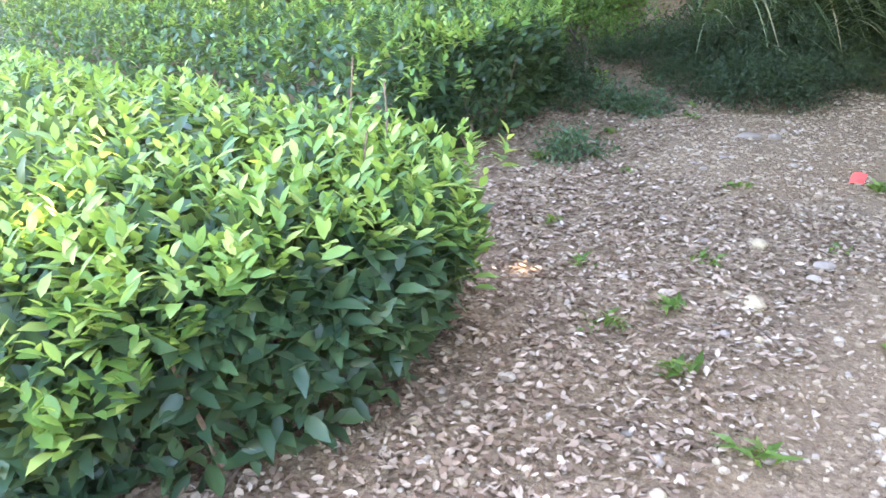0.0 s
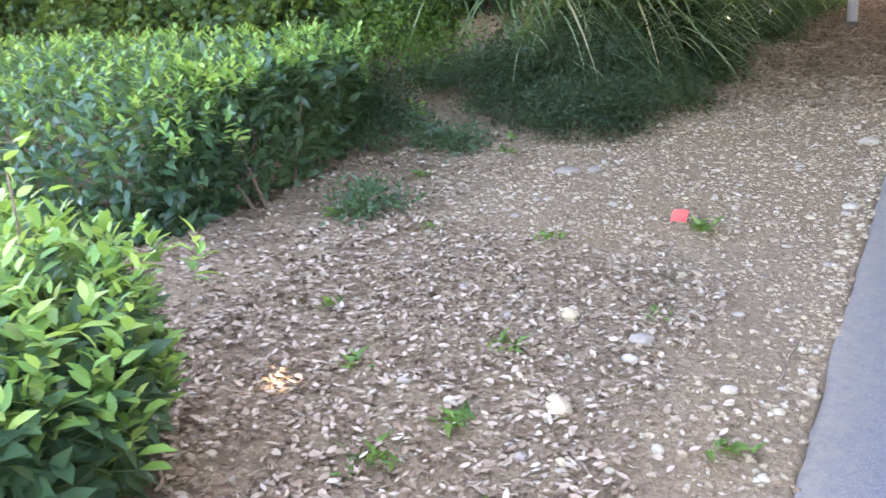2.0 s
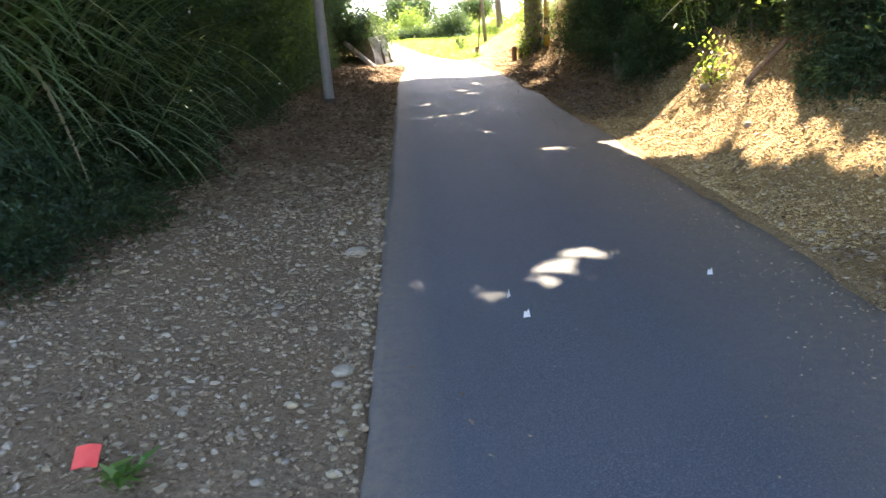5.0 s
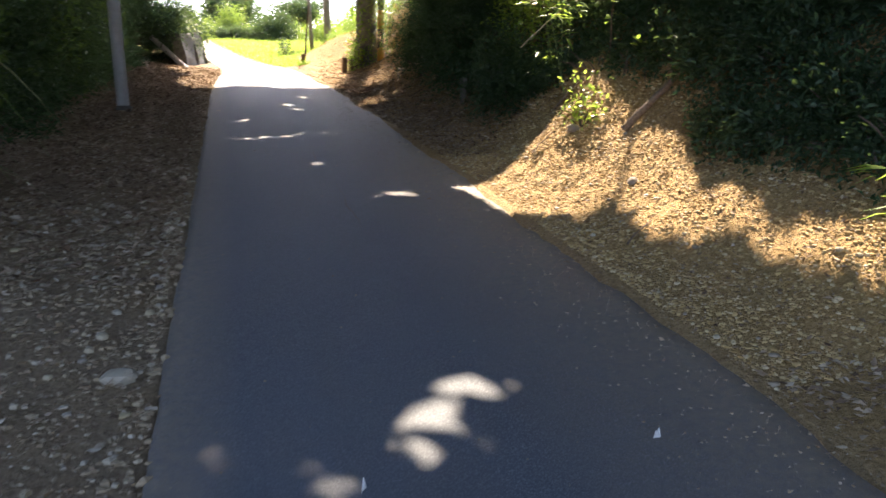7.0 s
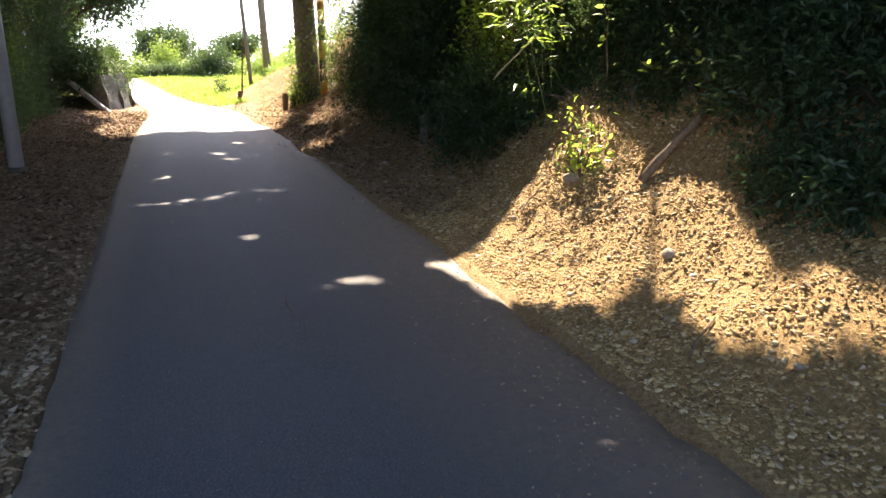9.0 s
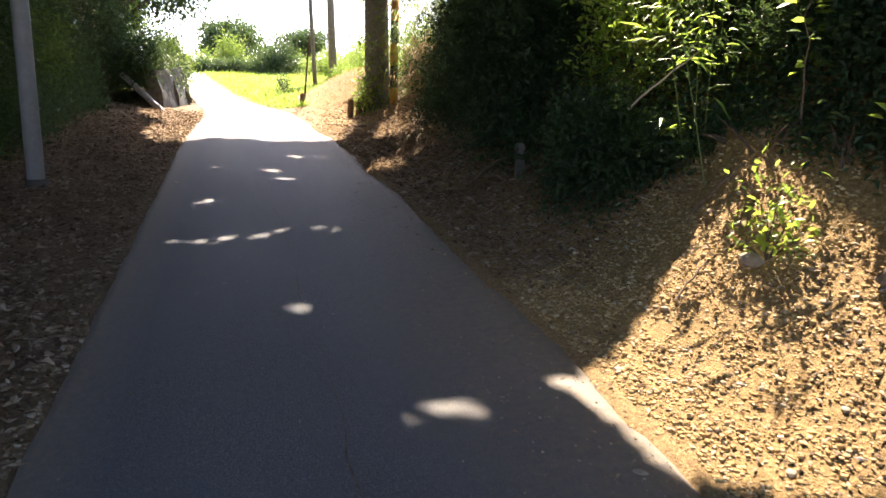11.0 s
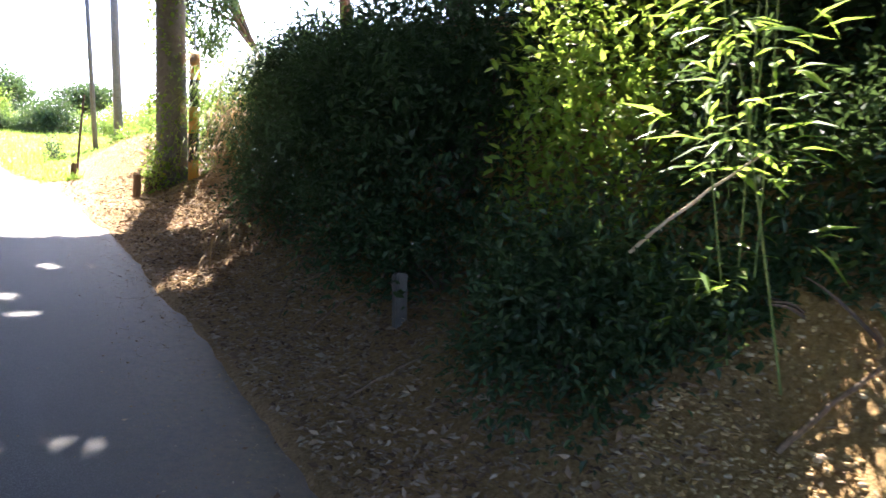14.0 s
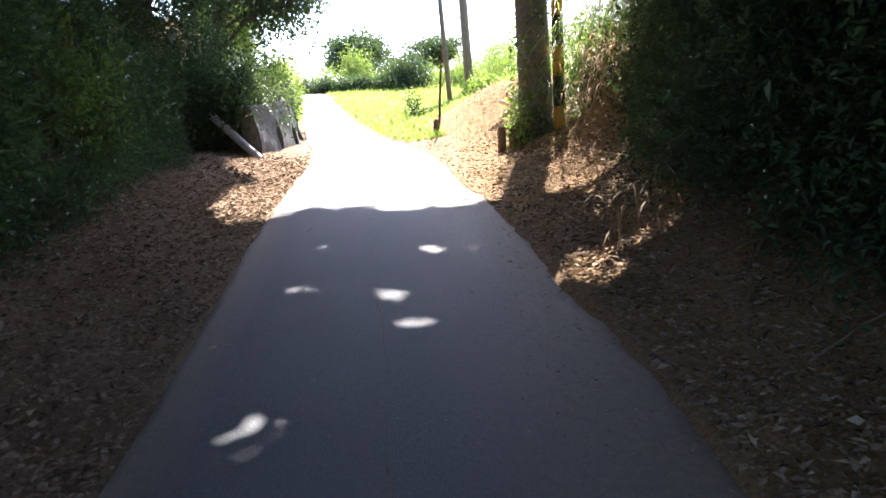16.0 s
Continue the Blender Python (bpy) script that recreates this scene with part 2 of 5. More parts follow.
def ground_z(x, y):
    x, y = np.asarray(x, float), np.asarray(y, float)
    z = slope_z(y)
    dl = np.clip(road_left(y) - x, 0, None)
    z = z + 0.085 * np.clip(dl, 0, 2.2)
    # left bank
    d = np.minimum(-2.35 - x, (y - 7.4) * 0.8)
    z = z + (1.7 + 0.8 * smooth(9, 12, y)) * smooth(0.0, 1.9, d) * (1 - smooth(36, 42, y))
    # right bank, which runs out before the field
    sh = 0.35 * smooth(18.5, 21, y)
    bank = np.interp(x - sh - 0.08 * wob(x * 0, y, 0.9), R_X, R_Z)
    z = z + bank * (1 - smooth(22.0, 26.5, y))
    # mound of bare earth
    z = z + 0.9 * np.exp(-((np.where(x < 4.0, x - 4.0, 0.35 * (x - 4.0)) / 1.7) ** 2 + ((y - 28.0) / 2.4) ** 2) ** 1.4)
    z = z + 0.5 * smooth(4.5, 9.0, x) * smooth(26, 30, y)
    # hollows and lumps beside the lane
    off = smooth(0.0, 0.25, np.maximum(road_left(y) - x, x - road_right(y)))
    z = z + off * (0.03 * wob(x, y, 1.9) + 0.015 * wob(x, y, 5.3, 2.0)) - 0.02 * off * smooth(0.3, 0.0, np.maximum(road_left(y) - x, x - road_right(y)))
    return z


def gz(x, y):
    return float(ground_z(x, y))


def on_ground(x, y, z):
    """Where sunlight that passes each point meets the ground."""
    k = np.zeros_like(x)
    for _ in range(12):
        px, py = x - k * SUN[0], y - k * SUN[1]
        k = k + 0.7 * ((z - k * SUN[2]) - ground_z(px, py)) / SUN[2]
        k = np.clip(k, 0, 60)
    return x - k * SUN[0], y - k * SUN[1]


def inside(poly, x, y):
    r = np.zeros(len(x), bool)
    n = len(poly)
    for i in range(n):
        (x0, y0), (x1, y1) = poly[i], poly[(i + 1) % n]
        if y0 != y1:
            r ^= ((y0 > y) != (y1 > y)) & (x < (x1 - x0) * (y - y0) / (y1 - y0) + x0)
    return r


# gaps in the crowns above the lane, given by where their light falls
GAP = [(1.78, 11.35), (1.95, 10.5), (2.4, 9.95), (2.6, 9.95), (2.7, 10.1), (2.75, 9.85), (2.6, 9.5), (2.6, 8.9), (2.76, 8.6), (2.78, 8.1), (2.84, 7.5), (2.78, 7.1), (2.62, 6.5), (3.2, 6.3), (3.3, 7.2), (3.14, 8.2), (3.1, 9.4), (3.38, 10.05), (3.45, 10.9), (3.55, 11.8), (3.62, 12.7), (3.3, 12.4), (3.05, 12.15), (2.66, 11.98), (2.2, 11.6)]
GAP_HIGH = [(2.9, 11.8), (3.85, 11.6), (3.95, 13.0), (3.4, 13.1), (2.75, 12.5)]
SPOTS = [(1.29, 11.12, 0.22, 0.10), (0.66, 7.18, 0.18, 0.22), (0.92, 7.5, 0.2, 0.12), (0.24, 6.92, 0.12, 0.04), (-0.14, 7.16, 0.09, 0.04), (1.69, 8.68, 0.11, 0.1), (0.96, 8.47, 0.1, 0.08), (0.1, 4.45, 0.13, 0.09),
         (0.09, 9.02, 0.07, 0.05), (0.05, 15.76, 0.3, 0.1), (0.32, 16.02, 0.16, 0.06), (0.88, 17.67, 0.16, 0.12), (0.26, 17.97, 0.13, 0.07), (0.95, 17.1, 0.12, 0.06), (1.6, 17.13, 0.12, 0.05), (2.3, 17.9, 0.3, 0.35), (2.78, 18.1, 0.16, 0.16),
         (1.0, 14.6, 0.36, 0.07), (0.3, 14.36, 0.45, 0.09), (0.25, 19.2, 0.1, 0.04), (1.2, 18.9, 0.14, 0.05), (1.6, 18.8, 0.1, 0.05), (0.75, 12.6, 0.06, 0.06), (-2.06, 2.9, 0.13, 0.1)]


HOLES = np.random.default_rng(3)


def sunlit(x, y):
    r = inside(GAP, x + 0.08 * wob(x, y, 3.1), y + 0.08 * wob(y, x, 2.7))
    r |= inside(GAP_HIGH, x, y)
    r |= (y > 20.65 + 0.3 * wob(x, y * 0, 1.6) + 0.12 * wob(x, y * 0, 6.0)) & (x < 4.2) & (x > -0.95 + 0.25 * wob(x, y, 2.0) - 0.5 * smooth(23.5, 24.5, y))
    return r | spots(x, y)


def spots(x, y):
    r = np.zeros(len(x), bool)
    x, y = x + 0.06 * wob(x, y, 6.0, 1.0), y + 0.05 * wob(y, x, 7.0, 2.0)
    for sx, sy, a, b in SPOTS:
        wide = 0.0 if sy < 12.5 else 0.04
        r |= (((x - sx) / (a * 0.9 + 0.04 + wide)) ** 2 + ((y - sy) / (b + 0.07 + wide)) ** 2 < 1) & (HOLES.random(len(x)) > 0.04)
    return r


# ---------------------------------------------------------------- mesh helpers
RNG = np.random.default_rng(7)


def np_mesh(name, verts, faces, mat, smooth_faces=False):
    me = bpy.data.meshes.new(name)
    verts, faces = np.asarray(verts, np.float32), np.asarray(faces, np.int32)
    n, k = faces.shape
    me.vertices.add(len(verts))
    me.vertices.foreach_set("co", verts.ravel())
    me.loops.add(n * k)
    me.loops.foreach_set("vertex_index", faces.ravel())
    me.polygons.add(n)
    me.polygons.foreach_set("loop_start", np.arange(0, n * k, k, dtype=np.int32))
    me.polygons.foreach_set("use_smooth", np.full(n, smooth_faces))
    me.materials.append(mat)
    me.update(calc_edges=True)
    return me


def np_part(name, geo, mat, parent=None, label="", smooth_faces=False):
    ob = new(name, np_mesh(name, geo[0], geo[1], mat, smooth_faces))
    if parent:
        ob.parent = parent
    if label:
        ob["label"] = label
    return ob


def part(name, bm, mat, parent=None, label="", smooth_faces=False):
    me = bpy.data.meshes.new(name)
    bm.to_mesh(me)
    bm.free()
    me.materials.append(mat)
    if smooth_faces:
        me.polygons.foreach_set("use_smooth", np.full(len(me.polygons), True))
    ob = new(name, me)
    if parent:
        ob.parent = parent
    if label:
        ob["label"] = label
    return ob


def empty(name, x, y, z, label, category, group="", kind=""):
    ob = new(name)
    ob.location = (x, y, z)
    ob.empty_display_size = 0.1
    return tagged(ob, label, category, group, kind)


def unit(v):
    return v / np.maximum(np.linalg.norm(v, axis=1, keepdims=True), 1e-6)


def leaves(p, d, n, length, width, fold=0.12, droop=0.15):
    """Leaves with base p, axis d, upper side n: five points and four faces each, folded along the vein and drooping."""
    d = unit(d)
    n = unit(n - d * np.sum(n * d, axis=1, keepdims=True))
    x = np.cross(d, n)
    L, W = np.reshape(length, (-1, 1)), np.reshape(width, (-1, 1))
    v = np.empty((len(p), 5, 3))
    v[:, 0] = p
    v[:, 1] = p + d * L * 0.42 - x * W * 0.5 + n * W * fold * 2
    v[:, 2] = p + d * L * 0.42 + x * W * 0.5 + n * W * fold * 2
    v[:, 3] = p + d * L * 0.48 + n * L * 0.04
    v[:, 4] = p + d * L - n * L * droop
    f = np.array([[0, 2, 3], [0, 3, 1], [3, 2, 4], [3, 4, 1]])
    faces = (np.arange(len(p))[:, None, None] * 5 + f[None]).reshape(-1, 3)
    return v.reshape(-1, 3), faces


def small_leaves(p, d, n, length, width, fold=0.12, droop=0.15):
    """Leaves of thick foliage: two halves folded along the vein, with a drooping tip."""
    d = unit(d)
    n = unit(n - d * np.sum(n * d, axis=1, keepdims=True))
    x = np.cross(d, n)
    L, W = np.reshape(length, (-1, 1)), np.reshape(width, (-1, 1))
    v = np.empty((len(p), 4, 3))
    v[:, 0] = p
    v[:, 1] = p + d * L * 0.45 - x * W * 0.55 + n * W * fold * 2
    v[:, 2] = p + d * L * 0.45 + x * W * 0.55 + n * W * fold * 2
    v[:, 3] = p + d * L - n * L * droop
    f = np.array([[0, 2, 3], [0, 3, 1]])
    faces = (np.arange(len(p))[:, None, None] * 4 + f[None]).reshape(-1, 3)
    return v.reshape(-1, 3), faces


def fine_leaves(p, d, n, length, width, fold=0.12, droop=0.15):
    """Broad leaves near the eye: a rounded outline, a pointed tip and a sunken vein."""
    d = unit(d)
    n = unit(n - d * np.sum(n * d, axis=1, keepdims=True))
    x = np.cross(d, n)
    L, W = np.reshape(length, (-1, 1)), np.reshape(width, (-1, 1))
    v = np.empty((len(p), 8, 3))
    v[:, 0] = p
    for i, (s, w) in enumerate(((0.26, 0.42), (0.62, 0.46))):
        dip = n * L * droop * s * s
        v[:, 1 + i] = p + d * L * s - x * W * w + n * W * fold * 2 * w - dip
        v[:, 3 + i] = p + d * L * s + x * W * w + n * W * fold * 2 * w - dip
        v[:, 5 + i] = p + d * L * s - dip
    v[:, 7] = p + d * L - n * L * droop
    f = np.array([[0, 5, 1], [0, 3, 5], [1, 5, 6], [1, 6, 2], [5, 3, 4], [5, 4, 6], [2, 6, 7], [6, 4, 7]])
    faces = (np.arange(len(p))[:, None, None] * 8 + f[None]).reshape(-1, 3)
    return v.reshape(-1, 3), faces


def blades(p, d, length, width, bend, seg=5):
    """Arching grass blades: strips that start along d and bend down."""
    d = unit(d)
    side = unit(np.cross(d, np.array([0.0, 0.0, 1.0])) + 1e-4)
    t = np.linspace(0, 1, seg + 1)
    L = np.reshape(length, (-1, 1))
    out = d.copy()
    out[:, 2] = 0
    out = unit(out + 1e-5)
    v = np.empty((len(p), seg + 1, 2, 3))
    for i, s in enumerate(t):
        drop = np.reshape(bend, (-1, 1)) * s * s
        c = p + d * L * s * (1 - 0.25 * drop) + out * L * drop * 0.35 - np.array([0, 0, 1.0]) * L * drop
        w = np.reshape(width, (-1, 1)) * (1 - s ** 1.6) * (0.5 + min(s * 3, 0.5))
        v[:, i, 0] = c - side * w * 0.5
        v[:, i, 1] = c + side * w * 0.5
    q = np.array([[2 * i, 2 * i + 1, 2 * i + 3, 2 * i + 2] for i in range(seg)])
    faces = (np.arange(len(p))[:, None, None] * (2 * (seg + 1)) + q[None]).reshape(-1, 4)
    return v.reshape(-1, 3), faces


def join(*geos):
    vs, fs, n = [], [], 0
    for v, f in geos:
        vs.append(v)
        fs.append(f + n)
        n += len(v)
    return np.concatenate(vs), np.concatenate(fs)


def tube(points, radii, sides=7):
    """A tapered tube along a line of points."""
    pts = np.asarray(points, float)
    rad = np.asarray(radii, float)
    tan = unit(np.gradient(pts, axis=0))
    ref = np.array([0.13, 0.97, 0.2]) if abs(tan[0][1]) < 0.9 else np.array([1.0, 0.1, 0.1])
    a = unit(np.cross(tan, ref))
    b = np.cross(tan, a)
    ang = np.linspace(0, 2 * np.pi, sides, endpoint=False)
    ring = pts[:, None] + rad[:, None, None] * (np.cos(ang)[None, :, None] * a[:, None] + np.sin(ang)[None, :, None] * b[:, None])
    n = len(pts)
    f = [[i * sides + j, i * sides + (j + 1) % sides, (i + 1) * sides + (j + 1) % sides, (i + 1) * sides + j] for i in range(n - 1) for j in range(sides)]
    return ring.reshape(-1, 3), np.array(f)


def limb(a, b, r0, r1, sag=0.1, seg=6, sides=6):
    a, b = np.asarray(a, float), np.asarray(b, float)
    t = np.linspace(0, 1, seg)[:, None]
    pts = a + (b - a) * t + np.array([0, 0, 1.0]) * sag * np.sin(t * np.pi) + RNG.normal(0, 0.03, (seg, 3)) * np.linalg.norm(b - a) * 0.4 * np.sin(t * np.pi)
    return tube(pts, r0 + (r1 - r0) * t[:, 0], sides)


def cyl(x, y, z0, z1, r0, r1, sides=20, bevel=0.01, lean=(0, 0)):
    """A round post with chamfered ends, leaning by an offset of its top."""
    bm = bmesh.new()
    bmesh.ops.create_cone(bm, cap_ends=True, segments=sides, radius1=r0, radius2=r1, depth=z1 - z0)
    if bevel:
        bmesh.ops.bevel(bm, geom=[e for e in bm.edges if abs(e.verts[0].co.z - e.verts[1].co.z) < 1e-4], offset=bevel, segments=2, affect="EDGES")
    for v in bm.verts:
        k = (v.co.z + (z1 - z0) / 2) / (z1 - z0)
        v.co.x += lean[0] * k
        v.co.y += lean[1] * k
        v.co += Vector((x, y, (z0 + z1) / 2))
    return bm


# ---------------------------------------------------------------- ground and lane
def build_ground():
    xs = np.concatenate([[-900, -300, -120, -60, -35], np.arange(-24, -6, 0.6), np.arange(-6, -0.5, 0.12), np.arange(-0.5, -0.25, 0.03), np.arange(-0.25, 1.8, 0.25), np.arange(1.8, 2.3, 0.05), np.arange(2.3, 5.5, 0.12), np.arange(5.5, 12, 0.5), [14, 18, 25, 40, 70, 140, 320, 900]])
    ys = np.concatenate([[-900, -300, -100, -40, -20, -10, -5], np.arange(-3, 26, 0.14), np.arange(26, 48, 0.4), [50, 54, 60, 70, 90, 130, 220, 450, 1000]])
    X, Y = np.meshgrid(xs, ys)
    Z = ground_z(X, Y)
    on_lane = (X > road_left(Y) + 0.02) & (X < road_right(Y) - 0.02)
    Z = Z - 0.05 * on_lane
    v = np.stack([X, Y, Z], -1).reshape(-1, 3)
    nx, ny = len(xs), len(ys)
    i = (np.arange(ny - 1)[:, None] * nx + np.arange(nx - 1)[None]).ravel()
    f = np.stack([i, i + 1, i + nx + 1, i + nx], -1)
    return tagged(np_part("ground", (v, f), M_SOIL, smooth_faces=True), "brown earth with gravel and dead leaves rising beside the lane", "ground", kind="structure")


def build_road():
    ys = np.arange(-6, 47, 0.12)
    k = np.array([0, 0.012, 0.03, 0.08, 0.2, 0.35, 0.5, 0.65, 0.8, 0.92, 0.97, 1.0])
    l = road_left(ys) + 0.012 * wob(ys * 0, ys, 5.1) + 0.012 * wob(ys * 0, ys, 1.3, 1) + RNG.normal(0, 0.004, len(ys))
    r = road_right(ys) + 0.05 * wob(ys * 0, ys, 1.2) + 0.03 * wob(ys * 0, ys, 3.9, 2) + RNG.normal(0, 0.01, len(ys))
    X = l[:, None] + (r - l)[:, None] * k[None]
    Y = np.repeat(ys[:, None], len(k), 1)
    Z = slope_z(Y) + 0.012 * np.sin(np.pi * k)[None] + 0.004 * wob(X, Y, 1.1) + 0.008
    Z[:, 0] -= 0.06
    Z[:, -1] -= 0.05
    v = np.stack([X, Y, Z], -1).reshape(-1, 3)
    nx, ny = len(k), len(ys)
    i = (np.arange(ny - 1)[:, None] * nx + np.arange(nx - 1)[None]).ravel()
    f = np.stack([i, i + 1, i + nx + 1, i + nx], -1)
    return tagged(np_part("road", (v, f), M_ROAD, smooth_faces=True), "narrow worn grey asphalt lane with pale dusty edges", "road", kind="structure")


ground = build_ground()
road = build_road()


def road_top(x, y):
    return float(slope_z(y)) + 0.012 * math.sin(math.pi * (x + 0.36) / 2.48) + 0.008


# a worn seam along the lane
seam_y = np.arange(9.6, 19.5, 0.1)
seam_x = 0.86 + 0.03 * wob(seam_y * 0, seam_y, 1.7) + 0.01 * wob(seam_y * 0, seam_y, 7.0) - 0.012 * (seam_y - 10)
sw = 0.004 * np.clip(wob(seam_y * 0, seam_y, 2.3, 4) + 0.5, 0.1, 1.2)
sz = np.array([road_top(a, b) + 0.0045 + 0.004 * float(wob(a, b, 1.1)) for a, b in zip(seam_x, seam_y)])
sv = np.concatenate([np.stack([seam_x - sw, seam_y, sz], -1), np.stack([seam_x + sw, seam_y, sz], -1)])
sn = len(seam_y)
si = np.arange(sn - 1)
np_part("seam", (sv, np.stack([si, si + sn, si + sn + 1, si + 1], -1)), M_BARK, road, "dark crack in the asphalt")


# ---------------------------------------------------------------- plants
def shrub(name, x, y, h, rx, ry, count, size, mat, label, category="bush", group="", clumps=60, ratio=0.42, stems=7, z0=None, fill=0.35, cut=False, lower=0.0, stem_mat=None, droop=0.15):
    """A bush: stems from one foot, and leaves in clumps over an uneven crown."""
    base = gz(x, y) if z0 is None else z0
    ob = empty(name, x, y, base, label, category, group)
    u = RNG.normal(size=(clumps, 3))
    u = unit(u)
    u[:, 2] = np.abs(u[:, 2]) * (1 - lower) - lower * 0.3 * RNG.random(clumps) * 2 + 0.02
    rad = RNG.uniform(0.45, 1.08, (clumps, 1)) ** 0.6
    c = u * rad * np.array([rx, ry, h * 0.98]) + np.array([0, 0, 0.08 * h])
    st = []
    for i in range(stems):
        e = c[i * len(c) // stems]
        foot = np.array([RNG.normal(0, 0.08 * rx), RNG.normal(0, 0.08 * ry), -0.08])
        st.append(limb(foot, e * 0.85, 0.006 + 0.010 * h, 0.003, 0.06 * h, 6, 5))
    np_part("wood", join(*st), stem_mat or M_BARK, ob)
    pick = RNG.integers(0, clumps, count)
    spread = np.array([rx, ry, h]) * (1.15 / np.sqrt(clumps)) + 0.02
    p = c[pick] + RNG.normal(size=(count, 3)) * spread
    k = int(count * fill)
    p[:k] *= RNG.uniform(0.55, 0.95, (k, 1))
    p[:, 2] = np.maximum(p[:, 2], gz_rel(p, x, y, base) + 0.02)
    out = unit(p * np.array([1 / rx, 1 / ry, 0.8 / h]))
    d = unit(out * 0.8 + RNG.normal(size=(count, 3)) * 0.75 + np.array([0, 0, -0.1]))
    n = unit(out * 0.5 + RNG.normal(size=(count, 3)) * 0.45 + np.array([0, 0, 0.9]))
    keep = np.ones(count, bool)
    if cut:
        gx, gy = on_ground(p[:, 0] + x, p[:, 1] + y, p[:, 2] + base)
        keep = ~(inside(GAP, gx, gy) | inside(GAP_HIGH, gx, gy) | spots(gx, gy)) if y > 14 or x > 4 else ~inside(GAP, gx, gy)
    L = size * RNG.uniform(0.6, 1.25, count)
    shape = fine_leaves if mat in (M_LIME, M_LIGHT) else small_leaves
    np_part("foliage", shape(p[keep], d[keep], n[keep], L[keep], L[keep] * ratio, 0.12, droop), mat, ob)
    return ob


def gz_rel(p, x, y, base):
    return ground_z(p[:, 0] + x, p[:, 1] + y) - base


def tea_hedge(x_end, x_far, y_mid, half, h, count, label, young=12, drift=0.13, skew=0.3):
    """A clipped tea row that runs away from the lane: dark old leaves, pale upright shoots on top, bare stems below."""
    base = gz(x_end - 1, y_mid)
    ob = empty("tea_hedge", x_end - 1, y_mid, base, label, "tea hedge", "rows of tea")
    length = x_end - x_far

    def surface(n, lo, hi):
        """Points on the rounded outline; a in -1..1 goes over the top from side to side."""
        s = RNG.uniform(0, 1, n) ** 1.5 * length
        a = RNG.uniform(lo, hi, n)
        return s, a

    def outline(s, a, depth):
        end = np.clip(s / 0.75, 0, 1)
        rnd = np.sqrt(1 - (1 - end) ** 2)
        ang = a * np.pi / 2 * 1.12
        cx = x_end - s + 0.10 * np.sin(a * 3)
        yy = half * (0.55 + 0.45 * rnd) * np.sign(np.sin(ang)) * np.abs(np.sin(ang)) ** 0.75
        zz = h * (0.62 + 0.38 * rnd) * np.clip(np.cos(ang), -0.2, 1)
        zz = np.sign(zz) * np.abs(zz / h) ** 0.62 * h
        zz = 0.06 + zz + 0.04 * wob(cx, yy, 2.3) + 0.025 * wob(cx, yy, 6.1, 1.0)
        k = 1 - depth
        return np.stack([cx - (x_end - 1) - depth * (1 - rnd) * 0.5 - skew * yy, (yy * k) + drift * (s - 1), np.maximum(zz - depth * 0.45, 0.05)], -1), ang

    # old leaves
    s, a = surface(count, -1.1, 1.1)
    dep = RNG.uniform(0, 1, count) ** 2 * 0.32
    p, ang = outline(s, a, dep)
    out = np.stack([np.where(s < 0.5, 0.8 * (1 - s / 0.5), 0), np.sin(ang), np.cos(ang) * 0.8], -1)
    # the rounded end
    ne = count // 6
    th, ph = RNG.uniform(-1.45, 1.45, ne), RNG.uniform(-0.1, 1.35, ne)
    q = np.stack([0.75 * np.cos(th) * np.cos(ph) ** 0.6 - 0.55 + 1.0, half * 0.88 * np.sin(th) * np.cos(ph) ** 0.4 + 0.05, 0.06 + h * 0.9 * np.sin(np.clip(ph, 0, 2)) ** 0.7], -1)
    q *= 1 - RNG.uniform(0, 1, (ne, 1)) ** 2 * 0.2 * np.array([[1, 1, 0.4]])
    q[:, 0] -= skew * q[:, 1]
    p = np.concatenate([p, q])
    out = np.concatenate([out, np.stack([np.cos(th), np.sin(th), 0.4 + ph * 0.5], -1)])
    m = len(p)
    p[:, 0] -= 0.34 * np.clip(1 - p[:, 2] / (0.85 * h), 0, 1)
    p[:, 2] += ground_z(p[:, 0] + x_end - 1, p[:, 1] + y_mid) - base
    d = unit(out * 0.7 + RNG.normal(size=(m, 3)) * 0.8 + np.array([0, 0, 0.25]))
    n = unit(out * 0.6 + RNG.normal(size=(m, 3)) * 0.5 + np.array([0, 0, 0.8]))
    L = RNG.uniform(0.065, 0.125, m)
    np_part("foliage", fine_leaves(p, d, n, L, L * RNG.uniform(0.34, 0.50, m), 0.16, RNG.uniform(0.0, 0.5, (m, 1))), M_TEA, ob, "dark glossy old tea leaves", True)
    # young shoots
    ns = count // young
    s, a = surface(ns, -0.72, 0.72)
    p, ang = outline(s, a, np.full(ns, 0.02))
    q = np.stack([RNG.uniform(0.05, 1.0, ns // 8), RNG.uniform(-half * 0.75, half * 0.8, ns // 8), np.full(ns // 8, h * 0.92)], -1)
    q[:, 0] -= skew * q[:, 1]
    p = np.concatenate([p, q])
    ns = len(p)
    p[:, 2] += ground_z(p[:, 0] + x_end - 1, p[:, 1] + y_mid) - base
    lean = RNG.normal(0, 0.25, (ns, 3)) * np.array([1, 1, 0]) + np.array([0, 0, 1.0])
    hh = RNG.uniform(0.06, 0.15, ns) * np.where(RNG.random(ns) < 0.03, 2.2, 1)
    P, D, N, S, stem = [], [], [], [], []
